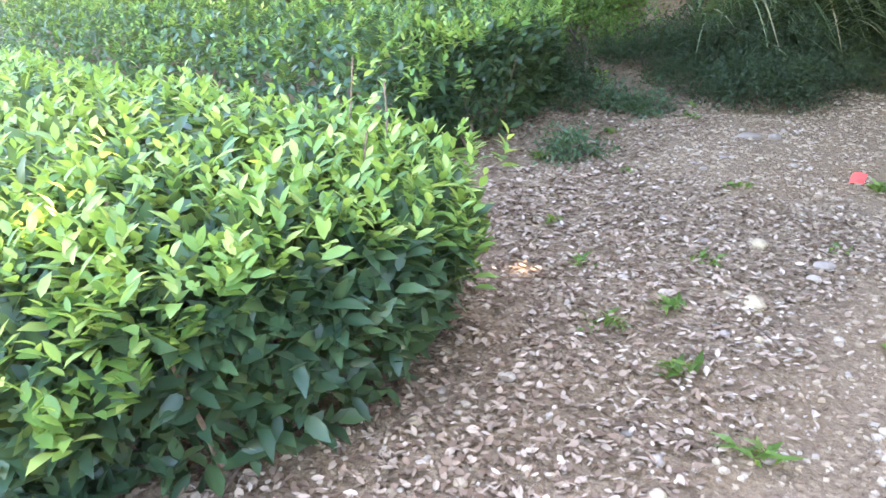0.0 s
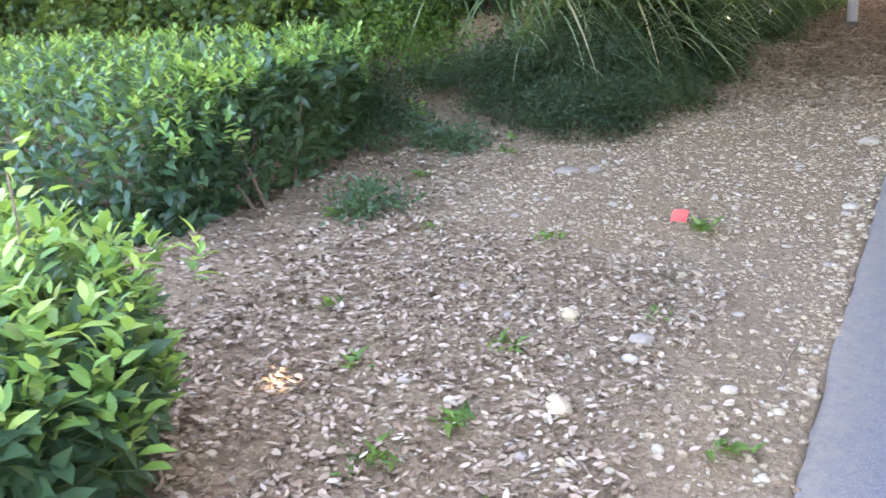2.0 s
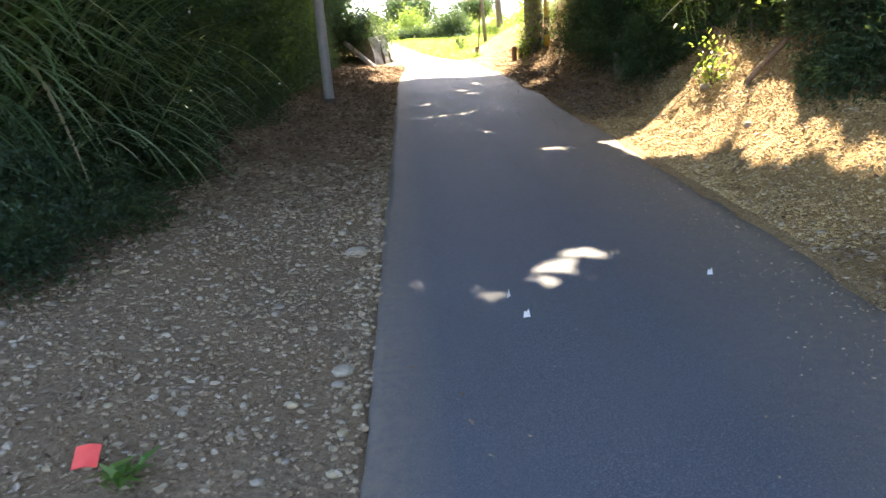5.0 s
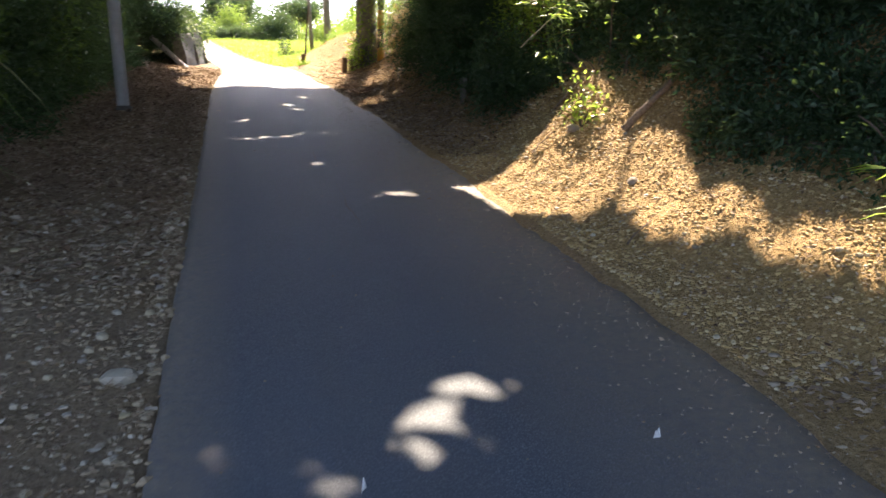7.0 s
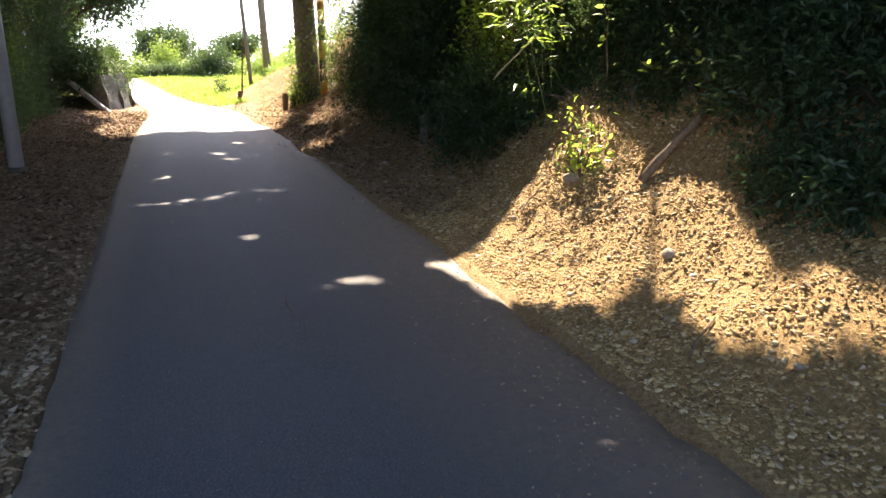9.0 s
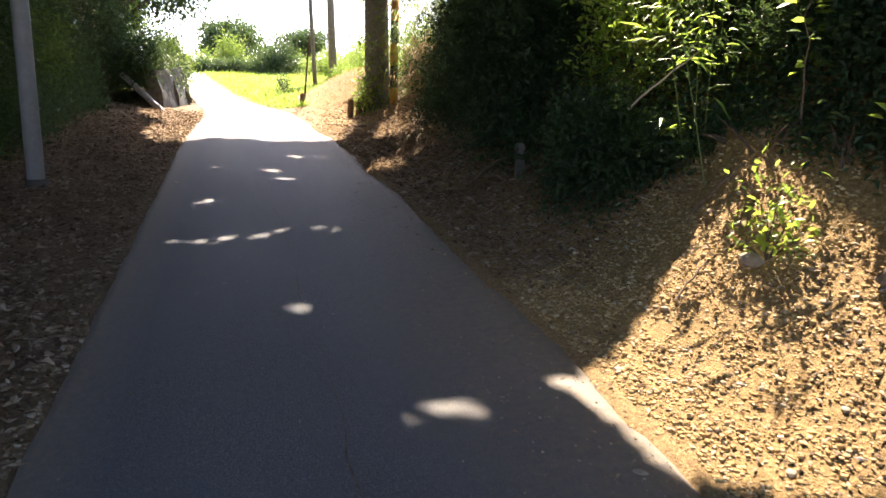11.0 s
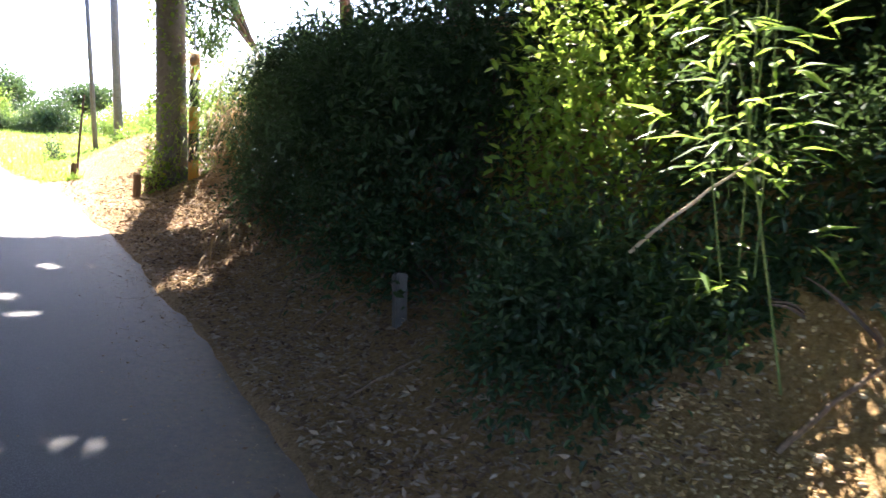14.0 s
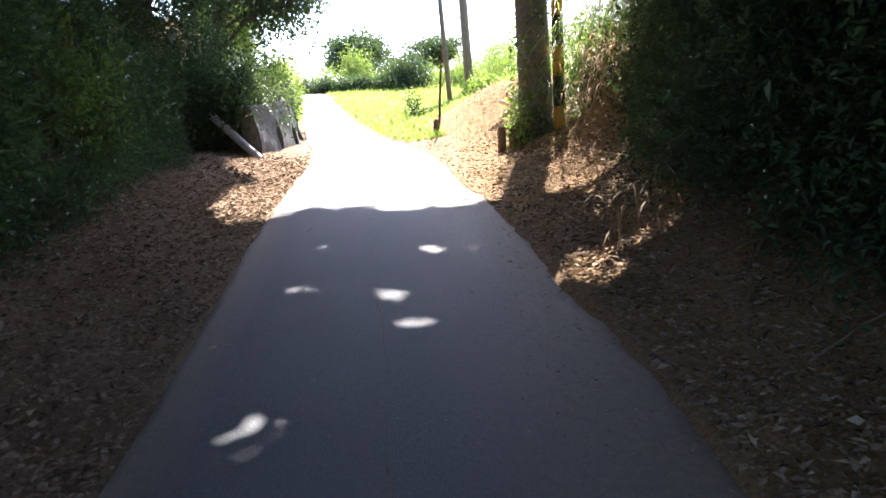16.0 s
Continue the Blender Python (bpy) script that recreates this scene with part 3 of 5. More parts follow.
    for j in range(6):
        f = (j + 1) / 6
        ang2 = RNG.uniform(0, 6.28, ns) + j * 2.4
        side = np.stack([np.cos(ang2), np.sin(ang2), np.zeros(ns)], -1)
        P.append(p + lean * hh[:, None] * f)
        D.append(unit(side * (1.3 - 0.7 * f) + lean * (0.15 + 0.75 * f)))
        N.append(lean - side * 0.3)
        S.append(RNG.uniform(0.06, 0.11, ns) * (1.1 - 0.45 * f))
    P, D, N, S = map(np.concatenate, (P, D, N, S))
    tagged(np_part("new_growth", fine_leaves(P, D, N, S, S * 0.44, 0.18, RNG.uniform(0.0, 0.3, (len(P), 1))), M_TEA_YOUNG, ob, "pale yellow-green young tea shoots", True), kind="stuff")
    st = []
    for i in range(90):
        sx = RNG.uniform(0, 1) ** 1.4 * length
        sy = RNG.uniform(-0.6, 0.6) * half
        foot = np.array([x_end - sx - (x_end - 1) - 0.15 - skew * sy, sy * 0.8 + drift * (sx - 1), -0.05])
        foot[2] += gz(foot[0] + x_end - 1, foot[1] + y_mid) - base
        st.append(limb(foot, foot + np.array([RNG.normal(0, 0.15), sy * 0.5 + RNG.normal(0, 0.12), h * 0.75]), 0.013, 0.005, 0.02, 5, 5))
    tagged(np_part("wood", join(*st), M_TWIG, ob), kind="stuff")
    return ob


def pampas(x, y, r, count, length, lean_to, z_lift, label):
    base = gz(x, y)
    ob = empty("pampas_grass", x, y, base, label, "tall grass", "pampas grass on the bank")
    a = RNG.uniform(0, 6.28, count)
    rr = r * np.sqrt(RNG.random(count))
    p = np.stack([rr * np.cos(a), rr * np.sin(a) * 0.7, np.zeros(count)], -1)
    p[:, 2] = gz_rel(p, x, y, base) + z_lift * RNG.random(count) - 0.03
    out = np.stack([np.cos(a), np.sin(a), np.zeros(count)], -1) * RNG.uniform(0.05, 0.4, (count, 1)) + np.array([lean_to[0], lean_to[1], 0]) * RNG.uniform(0.2, 1.0, (count, 1))
    d = out + np.array([0, 0, 1.0]) * RNG.uniform(0.35, 1.2, (count, 1)) + RNG.normal(0, 0.3, (count, 3))
    L = length * RNG.uniform(0.5, 1.15, count)
    np_part("blades", blades(p, d, L, RNG.uniform(0.026, 0.05, count), RNG.uniform(0.2, 0.85, count), 8), M_PAMPAS, ob)
    return ob


def bamboo(x, y, culms, h, label, lit=True):
    base = gz(x, y)
    ob = empty("bamboo", x, y, base, label, "bamboo", "dwarf bamboo")
    P, D, N, S = [], [], [], []
    for i in range(culms):
        foot = np.array([RNG.normal(0, 0.07), RNG.normal(0, 0.12), -0.05])
        foot[2] += gz(foot[0] + x, foot[1] + y) - base
        top = foot + np.array([RNG.normal(-0.08, 0.12), RNG.normal(-0.05, 0.16), h * RNG.uniform(0.6, 1.05)])
        t = np.linspace(0, 1, 9)[:, None]
        pts = foot + (top - foot) * t + np.array([-0.15, -0.1, 0]) * t ** 3 * h * 0.4
        np_part("culm", tube(pts, 0.005 * (1 - 0.5 * t[:, 0]), 6), M_STEM, ob)
        for j in range(1, 9):
            for _ in range(RNG.integers(0, 3)):
                az = RNG.uniform(0, 6.28)
                tip = pts[j] + np.array([math.cos(az) * 0.16, math.sin(az) * 0.16, 0.06])
                nl = RNG.integers(3, 6)
                for q in range(nl):
                    P.append(tip + RNG.normal(0, 0.03, 3))
                    D.append(np.array([math.cos(az + RNG.normal(0, 0.7)), math.sin(az + RNG.normal(0, 0.7)), RNG.uniform(-0.5, 0.35)]))
                    N.append(np.array([RNG.normal(0, 0.3), RNG.normal(0, 0.3), 1.0]))
                    S.append(RNG.uniform(0.11, 0.23))
    P, D, N, S = map(np.array, (P, D, N, S))
    np_part("foliage", leaves(P, D, N, S, S * 0.15, 0.1, 0.12), M_LIGHT, ob)
    return ob


def sapling(x, y, h, n, size, mat, label, lean=(0, 0), category="sapling"):
    base = gz(x, y)
    ob = empty("sapling", x, y, base, label, category, "saplings on the bank")
    t = np.linspace(0, 1, 8)[:, None]
    pts = np.array([[0, 0, -0.04]]) + np.array([[lean[0], lean[1], h]]) * t + RNG.normal(0, 0.015, (8, 3)) * t
    np_part("stem", tube(pts, 0.008 * (1 - 0.6 * t[:, 0]), 6), M_TWIG, ob)
    k = RNG.uniform(0.35, 1.0, n) ** 0.6
    c = pts[0] + (pts[-1] - pts[0]) * k[:, None]
    az = RNG.uniform(0, 6.28, n)
    side = np.stack([np.cos(az), np.sin(az), np.zeros(n)], -1)
    p = c + side * RNG.uniform(0.01, 0.14, (n, 1)) * (0.4 + h * 0.4)
    d = side + np.array([0, 0, 0.4]) + RNG.normal(0, 0.3, (n, 3))
    L = size * RNG.uniform(0.6, 1.2, n)
    np_part("foliage", fine_leaves(p, d, np.tile([0, 0, 1.0], (n, 1)) + RNG.normal(0, 0.4, (n, 3)), L, L * 0.5, 0.12, 0.25), mat, ob, smooth_faces=True)
    return ob


# tea rows
tea_hedge(-1.66, -12.0, 1.58, 1.02, 0.70, 25000, "clipped tea hedge with pale new shoots beside the gravel verge", 16, 0.13, 0.04)
tea_hedge(-3.72, -19.0, 5.35, 1.55, 0.86, 30000, "second clipped tea hedge in front of the overgrown bank", 28, 0.13, 0.3)

# bank behind the tea
for bx, by in [(-33.0, 14.2), (-37.5, 16.4), (-42.5, 19.0), (-48.0, 22.0)]:
    shrub("bush", bx, by, 2.2, 2.8, 1.2, 3000, 0.22, M_CREEPER, "broad-leaved creeper over a bush behind the tea hedge", "bush", "creeper behind the tea", ratio=0.78, clumps=90, lower=0.3)
for bx, by in [(-18.6, 8.5), (-20.6, 8.9), (-22.6, 9.4), (-25.0, 10.3), (-28.0, 11.6), (-5.9, 8.3), (-7.3, 8.6), (-8.9, 8.8), (-10.6, 9.0), (-12.6, 9.3), (-14.8, 9.7), (-17.2, 10.1), (-20.0, 10.6)]:
    shrub("bush", bx, by, RNG.uniform(1.5, 2.0), 1.15, 0.8, 4200, 0.12, M_CREEPER, "broad-leaved creeper over a bush behind the tea hedge", "bush", "creeper behind the tea", ratio=0.78, clumps=90, lower=0.3)
for bx, by in [(-12.7, 8.5), (-14.5, 8.7), (-16.5, 8.9), (-18.5, 9.1), (-20.6, 9.4), (-23.0, 9.9), (-27.0, 12.6), (-30.5, 14.0), (-34.5, 15.6), (-39.0, 17.6), (-9.0, 8.6), (-10.0, 8.7), (-12.0, 9.0), (-14.0, 9.4), (-16.0, 9.8), (-18.4, 10.2), (-21.0, 10.8), (-24.0, 11.6)]:
    shrub("bush", bx, by, RNG.uniform(1.9, 2.4), 1.4, 0.8, 3600, 0.13, M_CREEPER, "broad-leaved creeper over a bush behind the tea hedge", "bush", "creeper behind the tea", ratio=0.78, clumps=90, lower=0.3)
shrub("bush", -5.0, 8.1, 0.9, 0.9, 0.5, 4500, 0.06, M_MID, "small-leaved bush at the foot of the bank", clumps=60)
for bx, by, h in [(-2.1, 2.1, 1.0), (-2.4, 2.2, 1.06), (-1.95, 1.85, 0.92)]:
    sapling(bx, by, h, 34, 0.06, M_TEA_YOUNG, "tall pale tea shoot rising from the end of the hedge", category="tea shoot")
GC = "low dark green ground cover shrub with shade in its leaf colour at the edge of the gravel"
shrub("low_shrub", -2.55, 7.15, 0.36, 0.55, 0.62, 7500, 0.04, M_COVER_SHADE, GC, "low shrub", "ground cover", clumps=110)
shrub("low_shrub", -2.35, 8.3, 0.45, 0.52, 0.9, 7000, 0.04, M_COVER_SHADE, GC, "low shrub", "ground cover", clumps=110)
shrub("low_shrub", -4.0, 7.9, 0.32, 0.8, 0.55, 5500, 0.045, M_COVER_SHADE, GC, "low shrub", "ground cover", clumps=90)
shrub("low_shrub", -4.6, 7.2, 0.25, 0.5, 0.45, 2500, 0.045, M_COVER_SHADE, GC, "low shrub", "ground cover", clumps=60)
shrub("low_shrub", -3.4, 7.6, 0.28, 0.5, 0.5, 3600, 0.04, M_COVER_SHADE, GC, "low shrub", "ground cover", clumps=80)
shrub("low_shrub", -5.4, 7.6, 0.4, 0.7, 0.6, 3600, 0.05, M_COVER_SHADE, GC, "low shrub", "ground cover", clumps=80)
shrub("low_shrub", -2.35, 9.9, 0.5, 0.42, 0.7, 3600, 0.05, M_COVER_SHADE, GC, "low shrub", "ground cover", clumps=80)
shrub("low_shrub", -3.02, 7.95, 0.34, 0.32, 0.3, 2600, 0.04, M_COVER_SHADE, GC, "low shrub", "ground cover", clumps=60, lower=0.3)
shrub("low_shrub", -3.1, 8.1, 0.5, 0.8, 0.6, 6500, 0.045, M_COVER_SHADE, GC, "low shrub", "ground cover", clumps=110)
for bx, by, h in [(-2.95, 4.75, 0.16), (-3.2, 6.3, 0.16), (-3.6, 6.5, 0.2), (-4.2, 6.9, 0.24), (-4.0, 6.2, 0.2)]:
    shrub("low_shrub", bx, by, h, 0.24, 0.22, 520, 0.05, M_TEA, "small dark seedling bush near the end of the tea hedge", "low shrub", "ground cover", clumps=24)
sapling(-4.1, 7.1, 0.28, 34, 0.07, M_LIGHT, "small yellow-green seedling at the foot of the bank", category="seedling")
PG = "arching pampas grass clump with drooping green and straw blades on the bank"
for px, py, r, n, L, up in ((-3.2, 9.0, 0.45, 140, 1.25, 0.9), (-3.8, 8.9, 0.5, 190, 1.4, 1.0), (-4.6, 9.0, 0.5, 200, 1.4, 1.0), (-2.85, 9.9, 0.4, 90, 1.2, 0.9), (-5.4, 9.2, 0.4, 90, 1.2, 0.9), (-2.75, 10.9, 0.35, 80, 1.1, 1.0), (-3.5, 8.4, 0.35, 90, 1.0, 0.7)):
    pampas(px + 0.1, py - 0.15, r, int(n * 1.8), L * 1.15, (1.1, -0.5), up + 0.3, PG)
# Undergrowth fill in the same darkened green, so the bank reads as shaded.
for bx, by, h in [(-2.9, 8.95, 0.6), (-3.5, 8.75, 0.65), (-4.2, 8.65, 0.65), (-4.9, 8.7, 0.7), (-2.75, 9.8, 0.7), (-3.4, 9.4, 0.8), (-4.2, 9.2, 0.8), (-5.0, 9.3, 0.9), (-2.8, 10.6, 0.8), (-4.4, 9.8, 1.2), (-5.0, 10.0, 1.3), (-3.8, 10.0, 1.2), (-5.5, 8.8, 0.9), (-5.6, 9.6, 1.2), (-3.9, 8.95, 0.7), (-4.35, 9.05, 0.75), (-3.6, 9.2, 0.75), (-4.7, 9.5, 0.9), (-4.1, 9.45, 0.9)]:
    shrub("low_shrub", bx, by, h * 0.85, 0.6, 0.5, 3800, 0.055, M_COVER_SHADE, "dark green undergrowth with shade in its leaf colour beneath the pampas grass", "low shrub", "ground cover", clumps=70, lower=0.4)
shrub("bush", -3.9, 9.5, 1.9, 1.6, 0.7, 9000, 0.085, M_DARK, "dark bush on the bank behind the pampas grass", clumps=80, lower=0.3)

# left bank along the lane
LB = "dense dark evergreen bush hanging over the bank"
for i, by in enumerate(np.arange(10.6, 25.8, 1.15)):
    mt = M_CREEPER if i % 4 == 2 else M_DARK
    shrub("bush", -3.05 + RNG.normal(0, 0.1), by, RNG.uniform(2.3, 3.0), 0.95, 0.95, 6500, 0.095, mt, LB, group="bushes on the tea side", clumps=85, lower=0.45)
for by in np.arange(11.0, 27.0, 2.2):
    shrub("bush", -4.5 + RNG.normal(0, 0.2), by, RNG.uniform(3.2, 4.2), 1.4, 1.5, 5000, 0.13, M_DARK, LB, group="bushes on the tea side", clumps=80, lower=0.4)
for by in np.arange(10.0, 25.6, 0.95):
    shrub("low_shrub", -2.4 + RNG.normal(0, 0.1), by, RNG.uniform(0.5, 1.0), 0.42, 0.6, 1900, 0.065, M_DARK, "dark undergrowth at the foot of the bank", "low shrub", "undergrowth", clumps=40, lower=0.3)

# right bank along the lane
RB = "dark evergreen bush leaning over the shaded litter slope"
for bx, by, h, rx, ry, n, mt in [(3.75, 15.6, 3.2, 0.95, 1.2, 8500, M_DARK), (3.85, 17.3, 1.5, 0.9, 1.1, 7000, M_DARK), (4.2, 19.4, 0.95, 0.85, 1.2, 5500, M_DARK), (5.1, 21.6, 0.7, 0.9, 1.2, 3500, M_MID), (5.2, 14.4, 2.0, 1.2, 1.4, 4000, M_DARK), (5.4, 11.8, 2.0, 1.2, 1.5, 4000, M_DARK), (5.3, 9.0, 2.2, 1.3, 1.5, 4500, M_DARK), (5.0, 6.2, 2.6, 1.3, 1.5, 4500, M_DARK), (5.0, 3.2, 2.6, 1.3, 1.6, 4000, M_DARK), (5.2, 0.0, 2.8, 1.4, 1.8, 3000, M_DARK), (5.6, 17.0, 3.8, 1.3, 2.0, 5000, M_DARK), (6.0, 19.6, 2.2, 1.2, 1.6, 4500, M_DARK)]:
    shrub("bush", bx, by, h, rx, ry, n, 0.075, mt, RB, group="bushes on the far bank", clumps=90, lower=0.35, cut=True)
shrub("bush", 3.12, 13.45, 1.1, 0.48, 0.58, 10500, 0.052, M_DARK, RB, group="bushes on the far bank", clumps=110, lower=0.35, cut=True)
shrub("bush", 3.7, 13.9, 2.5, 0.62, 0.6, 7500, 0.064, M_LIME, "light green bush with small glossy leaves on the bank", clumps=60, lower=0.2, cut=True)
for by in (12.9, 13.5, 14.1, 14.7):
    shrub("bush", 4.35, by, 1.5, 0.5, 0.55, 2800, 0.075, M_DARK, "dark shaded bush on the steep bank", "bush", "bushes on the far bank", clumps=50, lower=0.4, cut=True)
bamboo(3.45, 12.75, 3, 1.5, "bright green dwarf bamboo on the sunlit bank")
bamboo(3.3, 7.55, 2, 0.4, "small bright bamboo leaning out of the dark bank")
bamboo(3.65, 13.0, 3, 1.9, "bright green dwarf bamboo on the sunlit bank")
sapling(3.62, 11.95, 0.85, 30, 0.095, M_LIGHT, "thin sapling with large bright leaves on the bank")
sapling(3.6, 11.2, 0.42, 10, 0.11, M_LIGHT, "thin sapling with a few yellow-green leaves")
shrub("young_shrub", 3.16, 11.55, 0.45, 0.17, 0.17, 210, 0.06, M_LIME, "young yellow-green shrub in the sunlit litter", "shrub", clumps=26, lower=0.1)

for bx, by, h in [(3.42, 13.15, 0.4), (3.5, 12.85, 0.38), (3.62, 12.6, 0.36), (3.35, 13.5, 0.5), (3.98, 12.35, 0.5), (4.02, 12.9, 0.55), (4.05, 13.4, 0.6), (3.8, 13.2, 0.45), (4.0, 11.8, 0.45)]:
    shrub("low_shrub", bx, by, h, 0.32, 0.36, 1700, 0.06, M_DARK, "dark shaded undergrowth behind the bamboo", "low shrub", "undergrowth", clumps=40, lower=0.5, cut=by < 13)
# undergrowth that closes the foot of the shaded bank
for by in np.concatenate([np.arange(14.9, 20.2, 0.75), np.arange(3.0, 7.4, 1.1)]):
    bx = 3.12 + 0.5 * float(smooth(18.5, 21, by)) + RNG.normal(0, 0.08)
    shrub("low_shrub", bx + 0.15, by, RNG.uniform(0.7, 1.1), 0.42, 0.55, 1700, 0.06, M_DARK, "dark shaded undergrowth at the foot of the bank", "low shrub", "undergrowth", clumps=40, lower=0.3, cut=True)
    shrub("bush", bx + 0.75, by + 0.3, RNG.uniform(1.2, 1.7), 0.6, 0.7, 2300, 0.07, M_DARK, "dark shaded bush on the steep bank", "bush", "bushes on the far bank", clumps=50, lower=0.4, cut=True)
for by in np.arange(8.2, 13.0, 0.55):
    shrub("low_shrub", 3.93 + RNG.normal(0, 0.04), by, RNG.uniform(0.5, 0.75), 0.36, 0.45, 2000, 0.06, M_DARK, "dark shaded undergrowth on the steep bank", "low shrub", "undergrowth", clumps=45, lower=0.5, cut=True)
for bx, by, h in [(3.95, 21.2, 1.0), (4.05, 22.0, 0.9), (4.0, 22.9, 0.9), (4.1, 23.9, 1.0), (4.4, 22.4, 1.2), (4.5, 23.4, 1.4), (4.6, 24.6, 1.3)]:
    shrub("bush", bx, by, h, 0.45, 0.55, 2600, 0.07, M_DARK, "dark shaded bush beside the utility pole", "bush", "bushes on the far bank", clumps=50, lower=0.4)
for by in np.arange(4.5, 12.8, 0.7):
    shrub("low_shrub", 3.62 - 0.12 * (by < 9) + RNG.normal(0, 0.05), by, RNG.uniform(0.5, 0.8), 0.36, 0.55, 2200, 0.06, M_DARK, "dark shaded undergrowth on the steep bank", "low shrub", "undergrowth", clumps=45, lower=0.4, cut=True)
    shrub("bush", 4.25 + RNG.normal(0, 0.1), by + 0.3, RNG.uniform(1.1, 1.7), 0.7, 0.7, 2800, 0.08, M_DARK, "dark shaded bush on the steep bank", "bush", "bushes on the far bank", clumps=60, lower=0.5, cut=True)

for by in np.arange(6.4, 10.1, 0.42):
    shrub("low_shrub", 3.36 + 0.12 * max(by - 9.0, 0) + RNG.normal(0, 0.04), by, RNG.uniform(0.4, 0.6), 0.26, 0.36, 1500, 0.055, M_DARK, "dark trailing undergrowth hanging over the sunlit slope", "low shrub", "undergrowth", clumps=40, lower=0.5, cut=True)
shrub("bush", 3.02, 24.5, 0.9, 0.22, 0.22, 600, 0.075, M_LIME, "light green bush grown up against the utility pole", "bush", clumps=30, lower=0.2)
shrub("bush", 3.98, 24.0, 1.9, 0.34, 0.45, 2200, 0.075, M_MID, "leafy green bush beside the utility pole", "bush", clumps=50, lower=0.3)
shrub("bush", 4.0, 23.3, 1.3, 0.28, 0.4, 1200, 0.07, M_LIME, "light green bush with dry brown leaves beside the pole", "bush", clumps=30, lower=0.4)


# ---------------------------------------------------------------- trees over the lane
def tree(x, y, cx, cy, lo, hi, r, count, size, mat, label, name="tree", trunk_r=0.16, shade=True, group="trees over the lane"):
    """Trunk, limbs to the crown, and a crown of leaves in clumps with gaps."""
    base = gz(x, y)
    ob = empty(name, x, y, base, label, "tree", group)
    rel = np.array([cx - x, cy - y, 0])
    floor = float(slope_z(cy)) - base
    clumps = 55
    u = unit(RNG.normal(size=(clumps, 3))) * RNG.uniform(0.25, 1.0, (clumps, 1)) ** 0.5
    c = u * np.array([r, r, (hi - lo) / 2]) + rel + np.array([0, 0, floor + (lo + hi) / 2])
    fork = np.array([rel[0] * 0.25, rel[1] * 0.25, (c[:, 2].min()) * 0.75])
    t = np.linspace(0, 1, 9)[:, None]
    pts = np.array([[0, 0, -0.2]]) + (fork + np.array([0, 0, 0.2])) * t + np.array([[1, 0.6, 0]]) * np.sin(t * 5 + x) * 0.06
    top = rel * 0.8 + np.array([0, 0, floor + lo + (hi - lo) * 0.7])
    pts2 = fork + (top - fork) * t[1:]
    allp = np.concatenate([pts, pts2])
    np_part("trunk", tube(allp, np.linspace(trunk_r * 1.15, trunk_r * 0.25, len(allp)), 10), M_BARK, ob, smooth_faces=True)
    for i in range(7):
        a = allp[7 + i]
        if shade and inside(GAP, *on_ground(*(np.array([c[i * 7][q] * 0.7 + a[q] * 0.3 + (x, y, base)[q]]) for q in range(3))))[0]:
            continue
        np_part("limb", limb(a, c[i * 7], trunk_r * 0.38, 0.02, 0.3, 7, 6), M_BARK, ob, smooth_faces=True)
    pick = RNG.integers(0, clumps, count)
    p = c[pick] + RNG.normal(size=(count, 3)) * np.array([r, r, (hi - lo) / 2]) * 0.17
    p[:, 2] = np.maximum(p[:, 2], floor + lo - 0.6)
    keep = np.ones(count, bool)
    d = unit(RNG.normal(size=(count, 3)) + np.array([0, 0, -0.3]))
    n = RNG.normal(size=(count, 3)) * 0.5 + np.array([0, 0, 1.0])
    L = size * RNG.uniform(0.7, 1.3, count)
    if shade:
        mid = p + d * L[:, None] * 0.45
        gx, gy = on_ground(mid[:, 0] + x, mid[:, 1] + y, mid[:, 2] + base)
        keep = ~sunlit(gx, gy)
    np_part("crown", small_leaves(p[keep], d[keep], n[keep], L[keep], L[keep] * 0.5), mat, ob)
    return ob


TL = "tall evergreen tree on the bank shading the lane"
